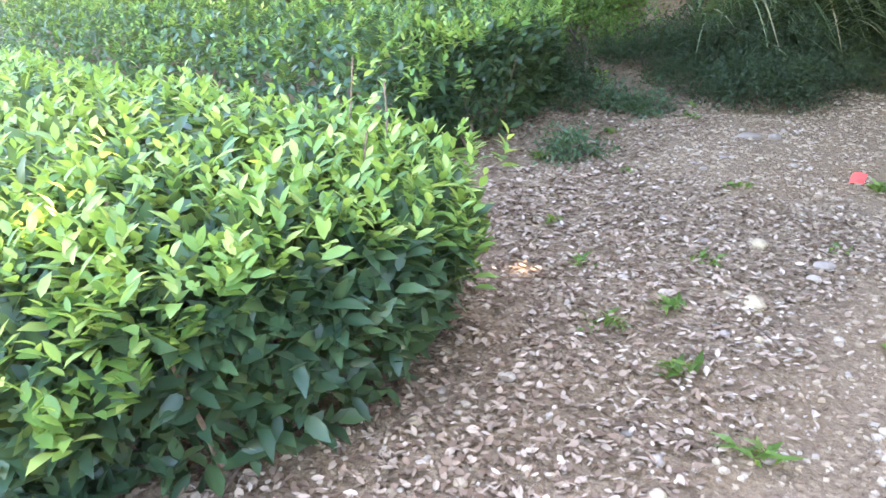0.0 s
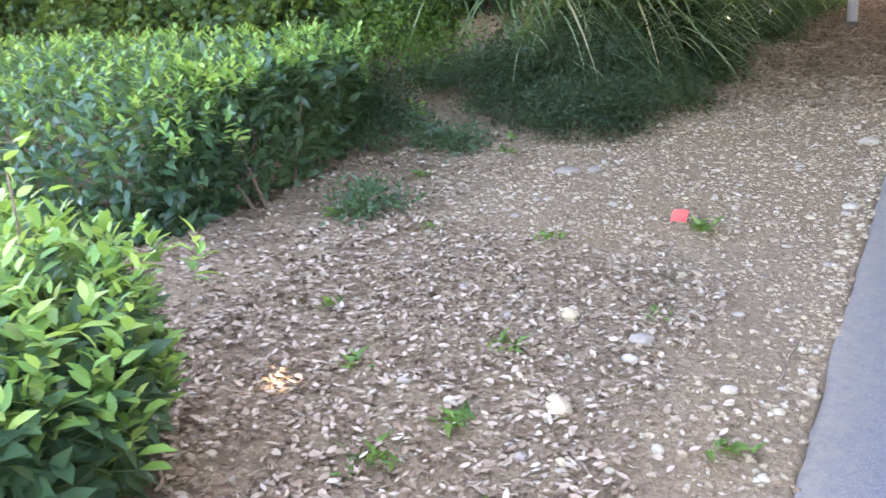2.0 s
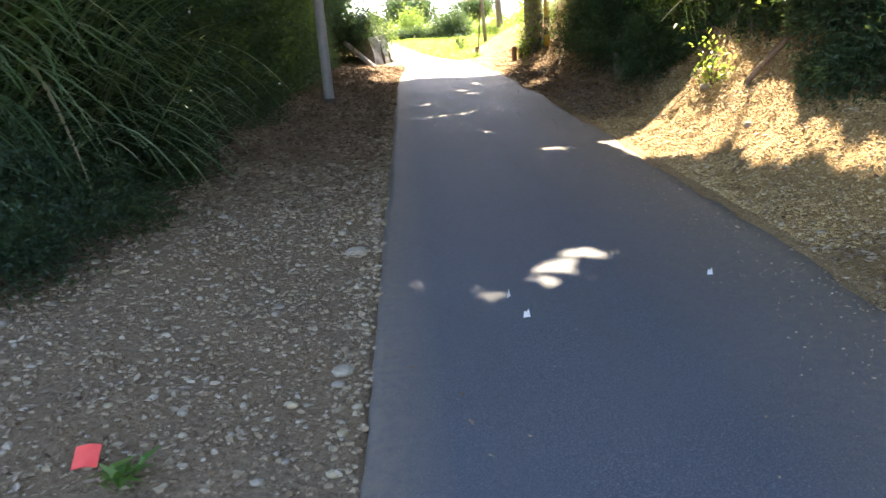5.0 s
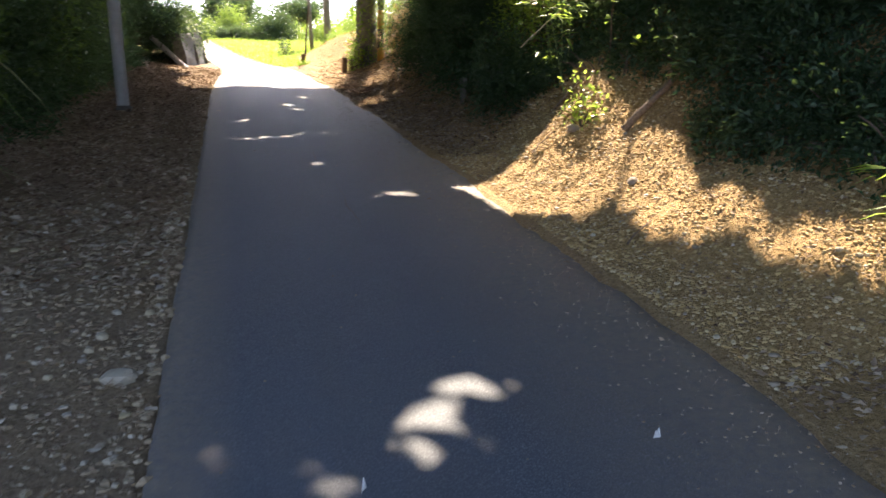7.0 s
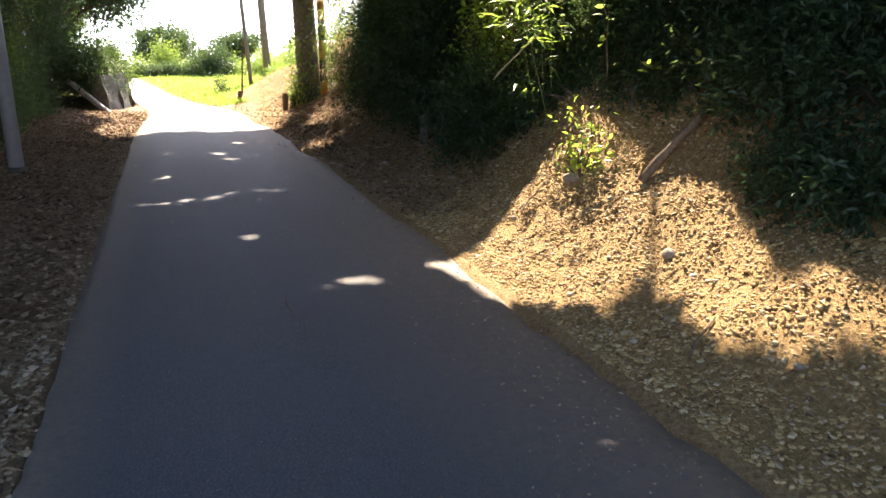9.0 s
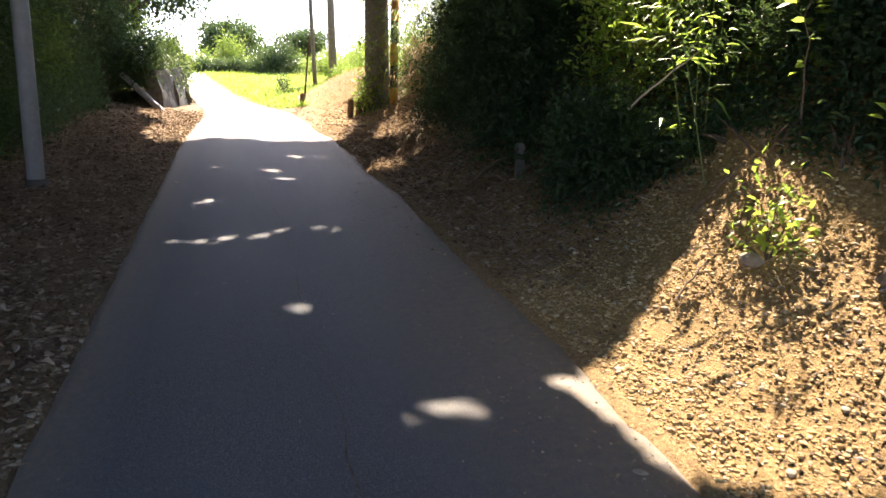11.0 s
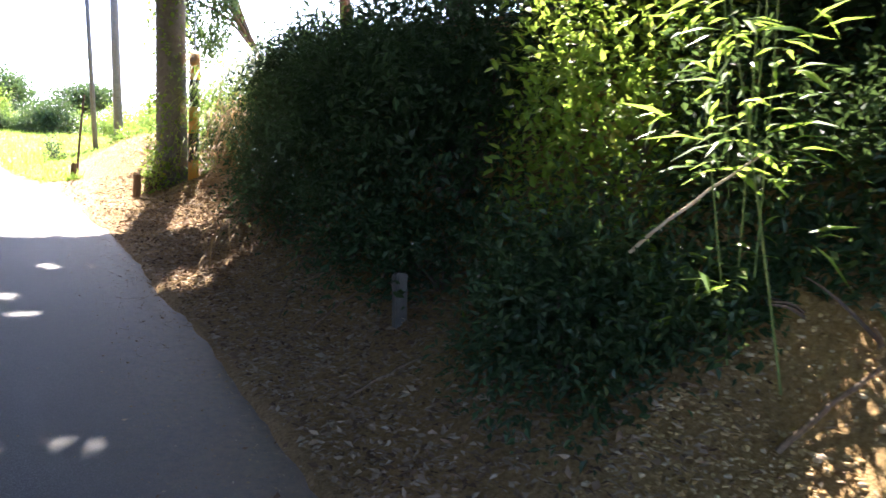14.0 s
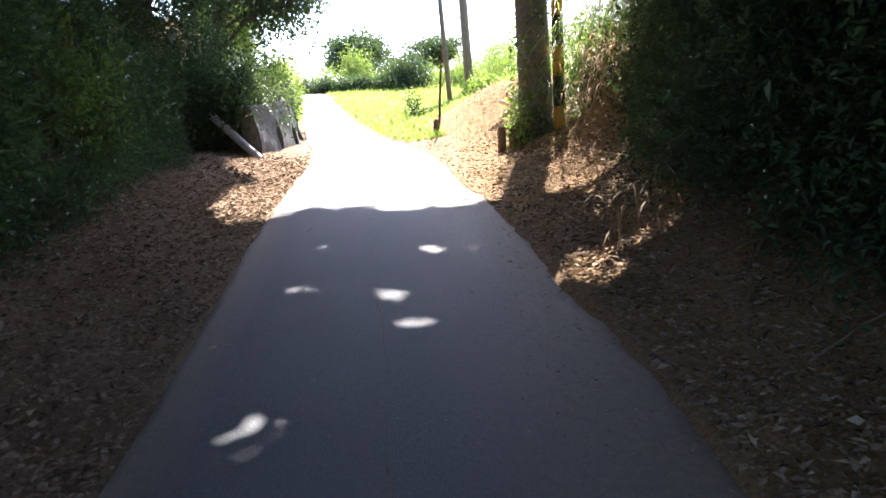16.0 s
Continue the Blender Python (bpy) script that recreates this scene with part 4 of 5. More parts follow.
for tx, ty, cx, cy in [(5.9, 2.0, 4.4, 3.0), (6.4, 6.0, 4.6, 7.0), (7.6, 10.0, 5.2, 11.2), (7.6, 18.0, 5.0, 15.6), (7.2, 21.5, 4.8, 20.0), (7.0, 25.5, 5.2, 24.0), (10.5, 8.0, 9.0, 8.5), (10.5, 14.0, 9.2, 13.5), (10.5, 20.0, 9.2, 19.0),
                       (-4.6, 11.4, -2.2, 11.0), (-4.8, 15.6, -1.6, 15.4), (-4.8, 19.8, -1.4, 19.8), (-4.8, 24.0, -1.8, 23.8), (-4.8, 27.0, -3.6, 27.5), (-8.5, 12.5, -7.2, 11.6), (-13.0, 13.5, -12.0, 12.5), (-9.0, 18.0, -7.5, 17.5),
                       (-5.6, 10.2, -1.2, 7.0), (-6.4, 10.0, -5.0, 7.4), (-10.0, 10.5, -9.4, 7.6), (-14.5, 10.5, -14.0, 8.0), (-4.4, 12.8, 1.4, 9.2), (-4.4, 14.2, 1.5, 13.2), (-4.4, 18.0, 1.6, 17.2), (-4.4, 22.0, 1.7, 21.0), (-18.0, 12.0, -17.5, 10.0), (-4.8, 29.5, -1.4, 28.5), (-5.2, 33.0, -2.0, 32.0), (-6.5, 30.0, -5.4, 30.0), (-6.0, 10.8, -2.4, 9.2), (-7.0, 11.0, -3.8, 10.6), (-4.6, 23.2, 1.9, 21.6), (-4.6, 13.0, 1.9, 11.8), (-4.6, 20.8, 1.0, 19.6), (-4.9, 25.6, 0.8, 24.4), (-5.0, 21.8, -3.2, 21.8), (-5.0, 17.6, -3.2, 17.6)]:
    tree(tx, ty, cx, cy, 4.8, 8.0, 3.0, 9500, 0.27, M_DARK, TL)

# trees and bushes further along the lane
tree(6.8, 29.2, 4.5, 28.5, 2.5, 5.2, 0.8, 4200, 0.11, M_DARK, "dark leafy tree reaching out behind the utility pole", shade=False, trunk_r=0.1, group="trees over the lane")
LT = "leafy tree standing above the retaining wall"
for tx, ty, cx, cy, lo, hi, r, mt in [(-3.4, 27.0, -2.4, 27.2, 1.8, 6.0, 1.5, M_DARK), (-2.9, 30.6, -1.3, 30.8, 1.9, 6.5, 1.35, M_DARK), (-3.4, 34.5, -2.7, 35.0, 1.2, 5.0, 1.1, M_MID), (-4.8, 39.0, -3.9, 39.5, 0.8, 7.5, 1.5, M_DARK), (-5.5, 36.0, -4.5, 36.0, 2.0, 9.0, 2.4, M_DARK), (-4.6, 31.0, -3.8, 31.0, 2.0, 8.0, 2.0, M_DARK), (-3.2, 32.0, -0.9, 31.6, 2.2, 5.6, 1.0, M_DARK)]:
    tree(tx, ty, cx, cy, lo, hi, r, 7500, 0.11, mt, LT, shade=False, group="trees above the wall")
for bx, by, h, mt in [(-1.45, 26.4, 1.3, M_DARK), (-1.25, 27.3, 1.3, M_DARK), (-1.2, 28.3, 1.3, M_MID), (-1.35, 29.3, 1.3, M_DARK), (-1.6, 30.4, 1.4, M_MID), (-2.2, 26.0, 2.6, M_DARK), (-2.2, 28.0, 2.8, M_DARK), (-2.4, 30.0, 2.6, M_MID)]:
    shrub("bush", bx, by, h, 0.62, 0.75, 3800, 0.085, mt, "leafy bush spilling over the retaining wall", group="bushes above the wall", clumps=55, lower=0.5, z0=float(slope_z(by)) + 0.65)
for by in (31.8, 33.0, 34.2, 35.6, 37.0):
    bx = float(road_left(by)) - 0.45
    shrub("bush", bx, by, 1.35, 0.4, 0.7, 1800, 0.08, M_LIGHT, "yellow-green hedge plant beside the sunlit lane", group="sunlit hedge", clumps=40, lower=0.2)


def hanging_grass(x, y, z, n, length, mat, label, lean=(-0.4, -0.7)):
    ob = empty("hanging_grass", x, y, z, label, "grass", "grass hanging over the wall and bank")
    p = RNG.normal(0, 0.16, (n, 3)) * np.array([1.4, 1.6, 0.8])
    d = RNG.normal(0, 0.4, (n, 3)) + np.array([lean[0], lean[1], 0.55])
    np_part("blades", blades(p, d, length * RNG.uniform(0.5, 1.1, n), RNG.uniform(0.008, 0.018, n), RNG.uniform(0.6, 1.4, n), 6), mat, ob)
    return ob


for hx, hy, hz in [(-1.15, 26.6, 1.2), (-0.95, 27.6, 1.15), (-0.95, 28.6, 1.2)]:
    hanging_grass(hx - 0.25, hy, float(slope_z(hy)) + hz - 0.25, 130, 0.8, M_LIGHT, "light green grass hanging over the retaining wall", (0.6, -0.5))
for hx, hy, hz in [(4.0, 23.2, 2.1), (4.15, 22.5, 2.2), (4.2, 21.8, 2.1), (4.35, 21.2, 2.3)]:
    hanging_grass(hx, hy, float(slope_z(hy)) + hz, 150, 0.9, M_PAMPAS, "long grass hanging from the bank beside the pole")
for hx, hy, hz in [(3.85, 23.9, 1.75), (3.9, 23.7, 1.35), (3.95, 23.4, 1.9), (3.85, 24.0, 0.9)]:
    hanging_grass(hx, hy, float(slope_z(hy)) + hz, 100, 0.7, M_LIGHT, "backlit green grass hanging beside the pole")
hanging_grass(2.9, 18.3, gz(2.9, 18.3) + 0.12, 90, 0.3, M_DRYGRASS, "tuft of dry straw grass on the bank")
for hx, hy, hz in [(3.8, 22.1, 1.45), (3.95, 21.8, 1.3), (3.85, 22.0, 1.05), (3.75, 22.4, 0.9), (4.0, 21.7, 0.85)]:
    hanging_grass(hx, hy, float(slope_z(hy)) + hz, 150, 0.5, M_DRYGRASS, "dry brown grass hanging from the bank", (-0.3, -0.5))

# ---------------------------------------------------------------- posts, poles and the wall
def steel_pole():
    z = gz(-1.42, 16.4)
    ob = empty("steel_pole", -1.42, 16.4, z, "plain grey galvanised steel pole standing in the leaf litter", "pole")
    part("shaft", cyl(0, 0, -0.3, 5.2, 0.083, 0.075, 20, 0.01, (-0.12, 0.05)), M_GALV, ob, smooth_faces=True)
    part("collar", cyl(0, 0, -0.05, 0.06, 0.12, 0.105, 20, 0.015), M_CONC, ob)


def utility_pole(x, y, r, h, label, mat=M_POLE, lean=(0, 0)):
    z = gz(x, y)
    ob = empty("utility_pole", x, y, z, label, "utility pole", "utility poles")
    part("shaft", cyl(0, 0, -0.3, h, r, r * 0.75, 20, 0.02, lean), mat, ob, smooth_faces=True)
    return ob


def guy_guard(x, y):
    z = gz(x, y)
    ob = empty("guy_wire_guard", x, y, z, "yellow and black striped guy wire guard beside the pole", "wire guard")
    for i in range(5):
        z0, z1 = -0.12 + i * 0.44, 0.32 + i * 0.44
        k0 = z0 * 0.03
        part("yellow_band" if i % 2 == 0 else "black_band", cyl(k0, z0 * 0.05, z0, z1 - 0.004, 0.088, 0.088, 18, 0.006, (0.44 * 0.03, 0.44 * 0.05)), M_YELLOW if i % 2 == 0 else M_BLACK, ob, smooth_faces=True)
    np_part("wire", tube([[0.06, 0.1, 2.0], [0.24, 0.4, 8.0]], [0.012, 0.012], 6), M_GALV, ob)


def wooden_post(x, y, h, r, label, lean=(0.02, 0)):
    z = gz(x, y)
    ob = empty("wooden_post", x, y, z, label, "post", "short wooden posts")
    bm = cyl(0, 0, -0.15, h, r, r * 0.94, 12, 0.012, lean)
    for v in bm.verts:
        v.co.x += 0.006 * math.sin(v.co.z * 17 + v.co.y * 60)
        v.co.y += 0.006 * math.cos(v.co.z * 13 + v.co.x * 50)
    part("body", bm, M_WOOD, ob)
    part("cap", cyl(lean[0] * 0.97, lean[1] * 0.97, h - 0.006, h + 0.012, r * 0.9, r * 0.84, 12, 0.004), M_DRYWOOD, ob, "pale sawn top")


M_DRYWOOD = plain_material("sawn_wood", (0.42, 0.32, 0.22), (0.60, 0.50, 0.38), 25, 0.85)
steel_pole()
pole = utility_pole(3.3, 24.7, 0.26, 9.0, "thick grey concrete utility pole with ivy on its shaft", M_POLE)
ia = RNG.uniform(0, 6.28, 900)
iz = RNG.uniform(0, 1, 900) ** 1.3 * 3.4
ip = np.stack([np.cos(ia) * 0.27, np.sin(ia) * 0.27, iz], -1) + RNG.normal(0, 0.04, (900, 3)) + np.array([-0.05, -0.03, 0]) * (ia[:, None] > 2)
np_part("ivy", leaves(ip, np.stack([np.cos(ia), np.sin(ia), -0.4 + 0 * ia], -1) + RNG.normal(0, 0.5, (900, 3)), np.stack([np.cos(ia), np.sin(ia), 0.6 + 0 * ia], -1), RNG.uniform(0.05, 0.11, 900), RNG.uniform(0.04, 0.08, 900)), M_MID, pole, "green ivy leaves")
guy_guard(3.58, 24.35)
wooden_post(2.68, 24.3, 0.36, 0.065, "short dark wooden post with a pale sawn top")
wooden_post(2.86, 24.45, 0.26, 0.06, "short dark wooden post in the dry leaves", (0.03, 0.0))
wooden_post(1.92, 26.95, 0.22, 0.05, "short dark wooden post at the field's edge")


def marker_post(x, y):
    z = gz(x, y)
    ob = empty("marker_post", x, y, z, "square grey concrete boundary post in the dead leaves", "post")
    bm = bmesh.new()
    bmesh.ops.create_cube(bm, size=1)
    for v in bm.verts:
        v.co = Vector((v.co.x * 0.078, v.co.y * 0.078, v.co.z * 0.6 + 0.02))
    bmesh.ops.bevel(bm, geom=bm.edges[:], offset=0.012, segments=2, affect="EDGES")
    part("body", bm, M_CONC, ob)


marker_post(3.0, 15.0)


def leaning_pipe():
    a, b = np.array([-0.99, 25.4, float(slope_z(25.4)) + 0.02]), np.array([-1.78, 25.9, float(slope_z(25.9)) + 0.72])
    ob = empty("drain_pipe", *a, "pale grey plastic pipe leaning against the bank", "pipe")
    pts = np.array([(b - a) * k for k in np.linspace(-0.08, 1.02, 6)])
    np_part("tube", tube(pts, [0.062] * 6, 18), M_PIPE, ob, smooth_faces=True)
    np_part("rim", tube(pts[0] + np.array([(b - a) * k for k in (-0.002, 0.05)]), [0.068, 0.068], 18), M_PIPE, ob, smooth_faces=True)


leaning_pipe()


def retaining_wall():
    """Old rough concrete face, cast in bays, along the bend."""
    ob = empty("retaining_wall", -0.7, 27.0, gz(-0.7, 27.0), "old stained concrete retaining wall with leaves hanging over", "wall", kind="structure")
    line = [(-0.98, 25.75), (-0.72, 26.5), (-0.55, 27.3), (-0.56, 28.2), (-0.72, 29.2), (-1.0, 30.3)]
    for i in range(5):
        (x0, y0), (x1, y1) = line[i], line[i + 1]
        bm = bmesh.new()
        bmesh.ops.create_cube(bm, size=1)
        bmesh.ops.subdivide_edges(bm, edges=bm.edges[:], cuts=4, use_grid_fill=True)
        along = Vector((x1 - x0, y1 - y0, 0))
        ln = along.length
        along.normalize()
        side = Vector((-along.y, along.x, 0))
        for v in bm.verts:
            s, w, h = v.co.x + 0.5, v.co.y, v.co.z + 0.5
            q = Vector((x0, y0, 0)) + along * (s * (ln - 0.02) + 0.01) + side * (w * 0.3 + 0.15 + h * 0.16)
            q += side * 0.02 * math.sin(h * 9 + s * 4 + i)
            q.z = float(slope_z(q.y)) - 0.15 + h * (0.98 - 0.03 * i + 0.05 * math.sin(i * 2.1))
            v.co = q - Vector(ob.location)
        bmesh.ops.bevel(bm, geom=[e for e in bm.edges if e.calc_face_angle(0) > 0.9], offset=0.02, segments=2, affect="EDGES")
        part("bay", bm, M_CONC, ob)


retaining_wall()

# ---------------------------------------------------------------- field and distance
def field_grass():
    n = 36000
    y = 26.5 + 19 * RNG.random(n) ** 1.3
    x = road_right(y) + 0.15 + RNG.random(n) * (6.5 + 0.1 * (y - 26))
    keep = ((x - 3.7) / 1.85) ** 2 + ((y - 27.9) / 2.8) ** 2 > 1
    x, y = x[keep], y[keep]
    n = len(x)
    p = np.stack([x, y, ground_z(x, y) - 0.02], -1)
    d = RNG.normal(0, 0.35, (n, 3)) + np.array([0, 0, 1.0])
    ob = np_part("grass_field", blades(p, d, RNG.uniform(0.10, 0.28, n), RNG.uniform(0.018, 0.04, n), RNG.uniform(0.1, 0.8, n), 3), M_FIELD)
    return tagged(ob, "sunlit yellow-green grass covering the open field", "grass", kind="stuff")


field_grass()
shrub("low_shrub", 1.85, 32.3, 0.42, 0.2, 0.2, 500, 0.07, M_DARK, "small dark bush standing alone in the field", "low shrub", clumps=20)


def dry_mound():
    n = 9000
    x, y = 3.9 + RNG.normal(0, 1.0, n), 28.0 + RNG.normal(0, 1.6, n)
    p = np.stack([x, y, ground_z(x, y) - 0.01], -1)
    d = RNG.normal(0, 0.8, (n, 3)) + np.array([-0.3, -0.3, 0.4])
    tagged(np_part("dry_grass", blades(p, d, RNG.uniform(0.08, 0.25, n), RNG.uniform(0.008, 0.018, n), RNG.uniform(0.3, 1.2, n), 3), M_DRYGRASS), "dry cut grass lying over the earth mound", "dry grass", kind="stuff")


dry_mound()


def stake(x, y, h, lean, label, red=False):
    z = gz(x, y)
    ob = empty("stake", x, y, z, label, "stake", "stakes in the field")
    np_part("shaft", tube([[0, 0, -0.2], [lean * 0.5, 0, h * 0.5], [lean, 0, h]], [0.024, 0.02, 0.016], 8), M_BARK, ob)
    if red:
        np_part("tip", tube([[lean, 0, h], [lean * 1.05, 0, h + 0.08]], [0.035, 0.03], 8), M_RED, ob, "red marked tip")


stake(1.98, 27.1, 1.45, 0.16, "thin dark leaning stake at the field's edge")
utility_pole(4.08, 39.4, 0.15, 10.0, "distant concrete utility pole behind the field", M_POLE, (-0.2, 0))
utility_pole(3.08, 36.0, 0.075, 7.0, "thin distant pole at the far edge of the field", M_POLE, (-0.28, 0))
FB = "round clipped bush at the far edge of the field"
shrub("bush", 2.2, 44.5, 1.15, 1.15, 0.9, 5500, 0.12, M_DARK, FB, group="distant bushes", clumps=60)
shrub("bush", 2.1, 60.0, 2.0, 1.4, 1.2, 2600, 0.18, M_DARK, FB, group="distant bushes", clumps=50)
shrub("bush", 0.3, 50.0, 1.6, 0.9, 0.8, 3000, 0.14, M_MID, FB, group="distant bushes", clumps=50)
for hx in np.arange(-2.4, 1.4, 0.75):
    shrub("hedge", hx, 45.4, 0.5, 0.55, 0.5, 2000, 0.1, M_DARK, "low clipped hedge along the far edge of the field", "hedge", "far hedge", clumps=40)
for hx, hy, h in [(3.9, 44.0, 0.7), (5.2, 42.0, 0.9), (6.2, 41.0, 1.1), (5.4, 37.0, 0.55), (6.4, 36.0, 0.8), (7.6, 38.5, 1.6), (4.4, 33.5, 0.35), (5.3, 32.5, 0.5), (8.8, 42.0, 1.8)]:
    shrub("bush", hx, hy, h, 0.8, 0.8, 1500, 0.11, M_LIGHT if hy < 40 else M_MID, "leafy green crop plants on the terrace behind the mound", "bush", "terrace plants", clumps=40)
for hx, hy, h in [(3.6, 50.0, 0.9), (5.0, 49.0, 1.1), (6.6, 48.0, 1.3), (8.4, 46.0, 1.5), (10.5, 45.0, 1.8), (6.0, 53.0, 1.3), (1.6, 53.0, 0.9), (-1.2, 49.0, 1.0), (-2.8, 48.0, 1.4), (4.6, 38.0, 0.5), (5.6, 34.5, 0.6), (6.6, 33.0, 0.8), (7.4, 35.5, 1.2)]:
    shrub("bush", hx, hy, h, 0.9, 0.9, 2200, 0.12, M_MID, "leafy green bushes along the far side of the field", "bush", "terrace plants", clumps=45)
for hx, hy, h, rx in [(-6.0, 52.0, 3.0, 2.2), (-10.0, 50.0, 4.0, 3.0), (9.0, 58.0, 2.0, 2.2), (13.0, 55.0, 2.5, 2.5), (18.0, 60.0, 4.0, 3.5), (-16.0, 55.0, 5.0, 4.0)]:
    shrub("bush", hx, hy, h, rx, rx, 2400, 0.2, M_MID, "distant mass of bushes beyond the field", "bush", "distant bushes", clumps=60)
DT = "small distant tree with a spreading crown beyond the field"
tree(0.4, 57.0, 0.1, 57.0, 0.8, 3.3, 1.8, 7000, 0.18, M_DARK, DT, shade=False, trunk_r=0.12, group="distant trees")
tree(5.0, 60.0, 4.6, 60.0, 1.4, 3.3, 1.7, 5000, 0.18, M_DARK, DT, shade=False, trunk_r=0.1, group="distant trees")

# ---------------------------------------------------------------- litter, pebbles and stones
def scatter(n, xlo, xhi, ylo, yhi, bias=1.0):
    y = ylo + (yhi - ylo) * RNG.random(n) ** bias
    return xlo(y) + (xhi(y) - xlo(y)) * RNG.random(n), y


def surface_z(x, y):
    """The top of the lane where it lies, the ground beside it."""
    k = (x - road_left(y)) / (road_right(y) - road_left(y))
    on = (k > 0.02) & (k < 0.97)
    return np.where(on, slope_z(y) + 0.012 * np.sin(np.pi * np.clip(k, 0, 1)) + 0.004 * wob(x, y, 1.1) + 0.008, ground_z(x, y))


def litter(name, x, y, size, label, lift=0.008, shape=leaves):
    n = len(x)
    p = np.stack([x, y, surface_z(x, y) + lift + 0.012 * RNG.random(n)], -1)
    a = RNG.uniform(0, 6.28, n)
    d = np.stack([np.cos(a), np.sin(a), RNG.normal(0.02, 0.22, n)], -1)
    nn = np.stack([RNG.normal(0, 0.35, n), RNG.normal(0, 0.35, n), np.ones(n)], -1)
    L = size * RNG.uniform(0.5, 1.3, n)
    ob = np_part(name, shape(p, d, nn, L, L * RNG.uniform(0.35, 0.6, n), RNG.uniform(-0.1, 0.2, (n, 1)), RNG.uniform(-0.2, 0.25, (n, 1))), M_LITTER)
    return tagged(ob, label, "leaf litter", kind="stuff")


x, y = scatter(24000, lambda y: -2.9 + 0 * y - 1.2 * (y < 7), lambda y: road_left(y) - 0.02 - 0.4 * (y < 5.5) * RNG.random(len(y)) ** 2, 0.4, 26.0, 1.5)
keep = (wob(x, y, 1.3) + 0.45 * wob(x, y, 3.0, 2) + 0.75 - 0.5 * (y < 7.5) * smooth(-1.2, -0.5, x) - 1.0 * smooth(4.0, 5.2, y + 0.5 * x + 0.6) * (y < 10)) > RNG.uniform(-0.5, 0.6, len(x))
litter("leaf_litter", x[keep], y[keep], 0.04, "pale brown dead leaves lying thick on the gravel verge", 0.008, fine_leaves)
x, y = scatter(8500, lambda y: -2.7 + 0 * y, lambda y: -0.8 + 0 * y, 1.0, 4.7)
litter("leaf_litter", x, y, 0.038, "pale brown dead leaves lying thick below the tea hedge", 0.015, fine_leaves)
x, y = scatter(11000, lambda y: -2.5 + 0 * y, lambda y: road_left(y) - 0.02, 9.0, 25.5)
litter("leaf_litter", x, y, 0.07, "brown dead leaves in the shade of the bank", 0.014)
x, y = scatter(7000, lambda y: -2.4 + 0 * y, lambda y: road_left(y) - 0.02, 11.0, 25.0)
litter("leaf_litter", x, y, 0.055, "curled pale dead leaves lying on top of the shaded litter", 0.028)
x, y = scatter(6500, lambda y: -5.0 + 0 * y, lambda y: -2.5 + 0 * y, 2.6, 8.4)
litter("leaf_litter", x, y, 0.05, "brown dead leaves at the foot of the bank", 0.014)
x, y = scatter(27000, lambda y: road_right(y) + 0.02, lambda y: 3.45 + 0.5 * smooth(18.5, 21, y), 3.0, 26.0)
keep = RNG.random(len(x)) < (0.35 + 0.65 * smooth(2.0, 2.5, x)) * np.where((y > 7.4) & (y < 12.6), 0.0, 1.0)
litter("leaf_litter", x[keep], y[keep], 0.054, "brown dead leaves covering the slope below the bushes")
x, y = scatter(6000, lambda y: road_right(y) + 0.02, lambda y: 3.2 + 0.5 * smooth(18.5, 21, y), 12.9, 23.0)
litter("leaf_litter", x, y, 0.058, "curled pale dead leaves lying on the shaded slope", 0.026)
x, y = scatter(2600, lambda y: road_right(y) + 0.1, lambda y: 3.5 + 0 * y, 7.4, 12.7)
litter("leaf_litter", x, y, 0.038, "small dry leaves on the sunlit crumbled earth", 0.004)
x, y = scatter(260, lambda y: road_left(y) + 0.03, lambda y: road_right(y) - 0.02, 3.0, 24.0)
keep = (np.minimum(x + 0.36, 2.12 - x) < RNG.random(len(x)) ** 2.5 * 0.8)
litter("leaf_litter", x[keep], y[keep], 0.05, "few dead leaves blown along the edges of the lane", 0.004)




def pebble_shape(seed, round_one=False):
    bm = bmesh.new()
    r = random.Random(seed)
    if round_one:
        bmesh.ops.create_icosphere(bm, subdivisions=2, radius=1)
    else:
        bmesh.ops.create_uvsphere(bm, u_segments=4, v_segments=3, radius=1)
    bmesh.ops.triangulate(bm, faces=bm.faces[:])
    for v in bm.verts:
        v.co *= r.uniform(0.9, 1.06) if round_one else r.uniform(0.72, 1.12)
    v = np.array([list(q.co) for q in bm.verts])
    f = np.array([[q.index for q in t.verts] for t in bm.faces])
    bm.free()
    return v, f


SHAPES = [pebble_shape(i) for i in range(6)]


def pebbles(name, x, y, size, label, mat=M_PEBBLE):
    n = len(x)
    geos = []
    for k in range(6):
        i = np.arange(k, n, 6)
        m = len(i)
        v, f = SHAPES[k]
        s = size * np.exp(np.clip(RNG.normal(0, 0.45, (m, 1, 1)), -0.8, 0.8)) * np.stack([RNG.uniform(0.7, 1.3, m), RNG.uniform(0.6, 1.0, m), RNG.uniform(0.35, 0.7, m)], -1)[:, None]
        a = RNG.uniform(0, 6.28, m)
        w = v[None] * s
        w = np.stack([w[..., 0] * np.cos(a)[:, None] - w[..., 1] * np.sin(a)[:, None], w[..., 0] * np.sin(a)[:, None] + w[..., 1] * np.cos(a)[:, None], w[..., 2]], -1)
        w += np.stack([x[i], y[i], surface_z(x[i], y[i]) + s[:, 0, 2] * 0.3], -1)[:, None]
        geos.append((w.reshape(-1, 3), (np.arange(m)[:, None, None] * len(v) + f[None]).reshape(-1, 3)))
    return tagged(np_part(name, join(*geos), mat), label, "gravel", kind="stuff")


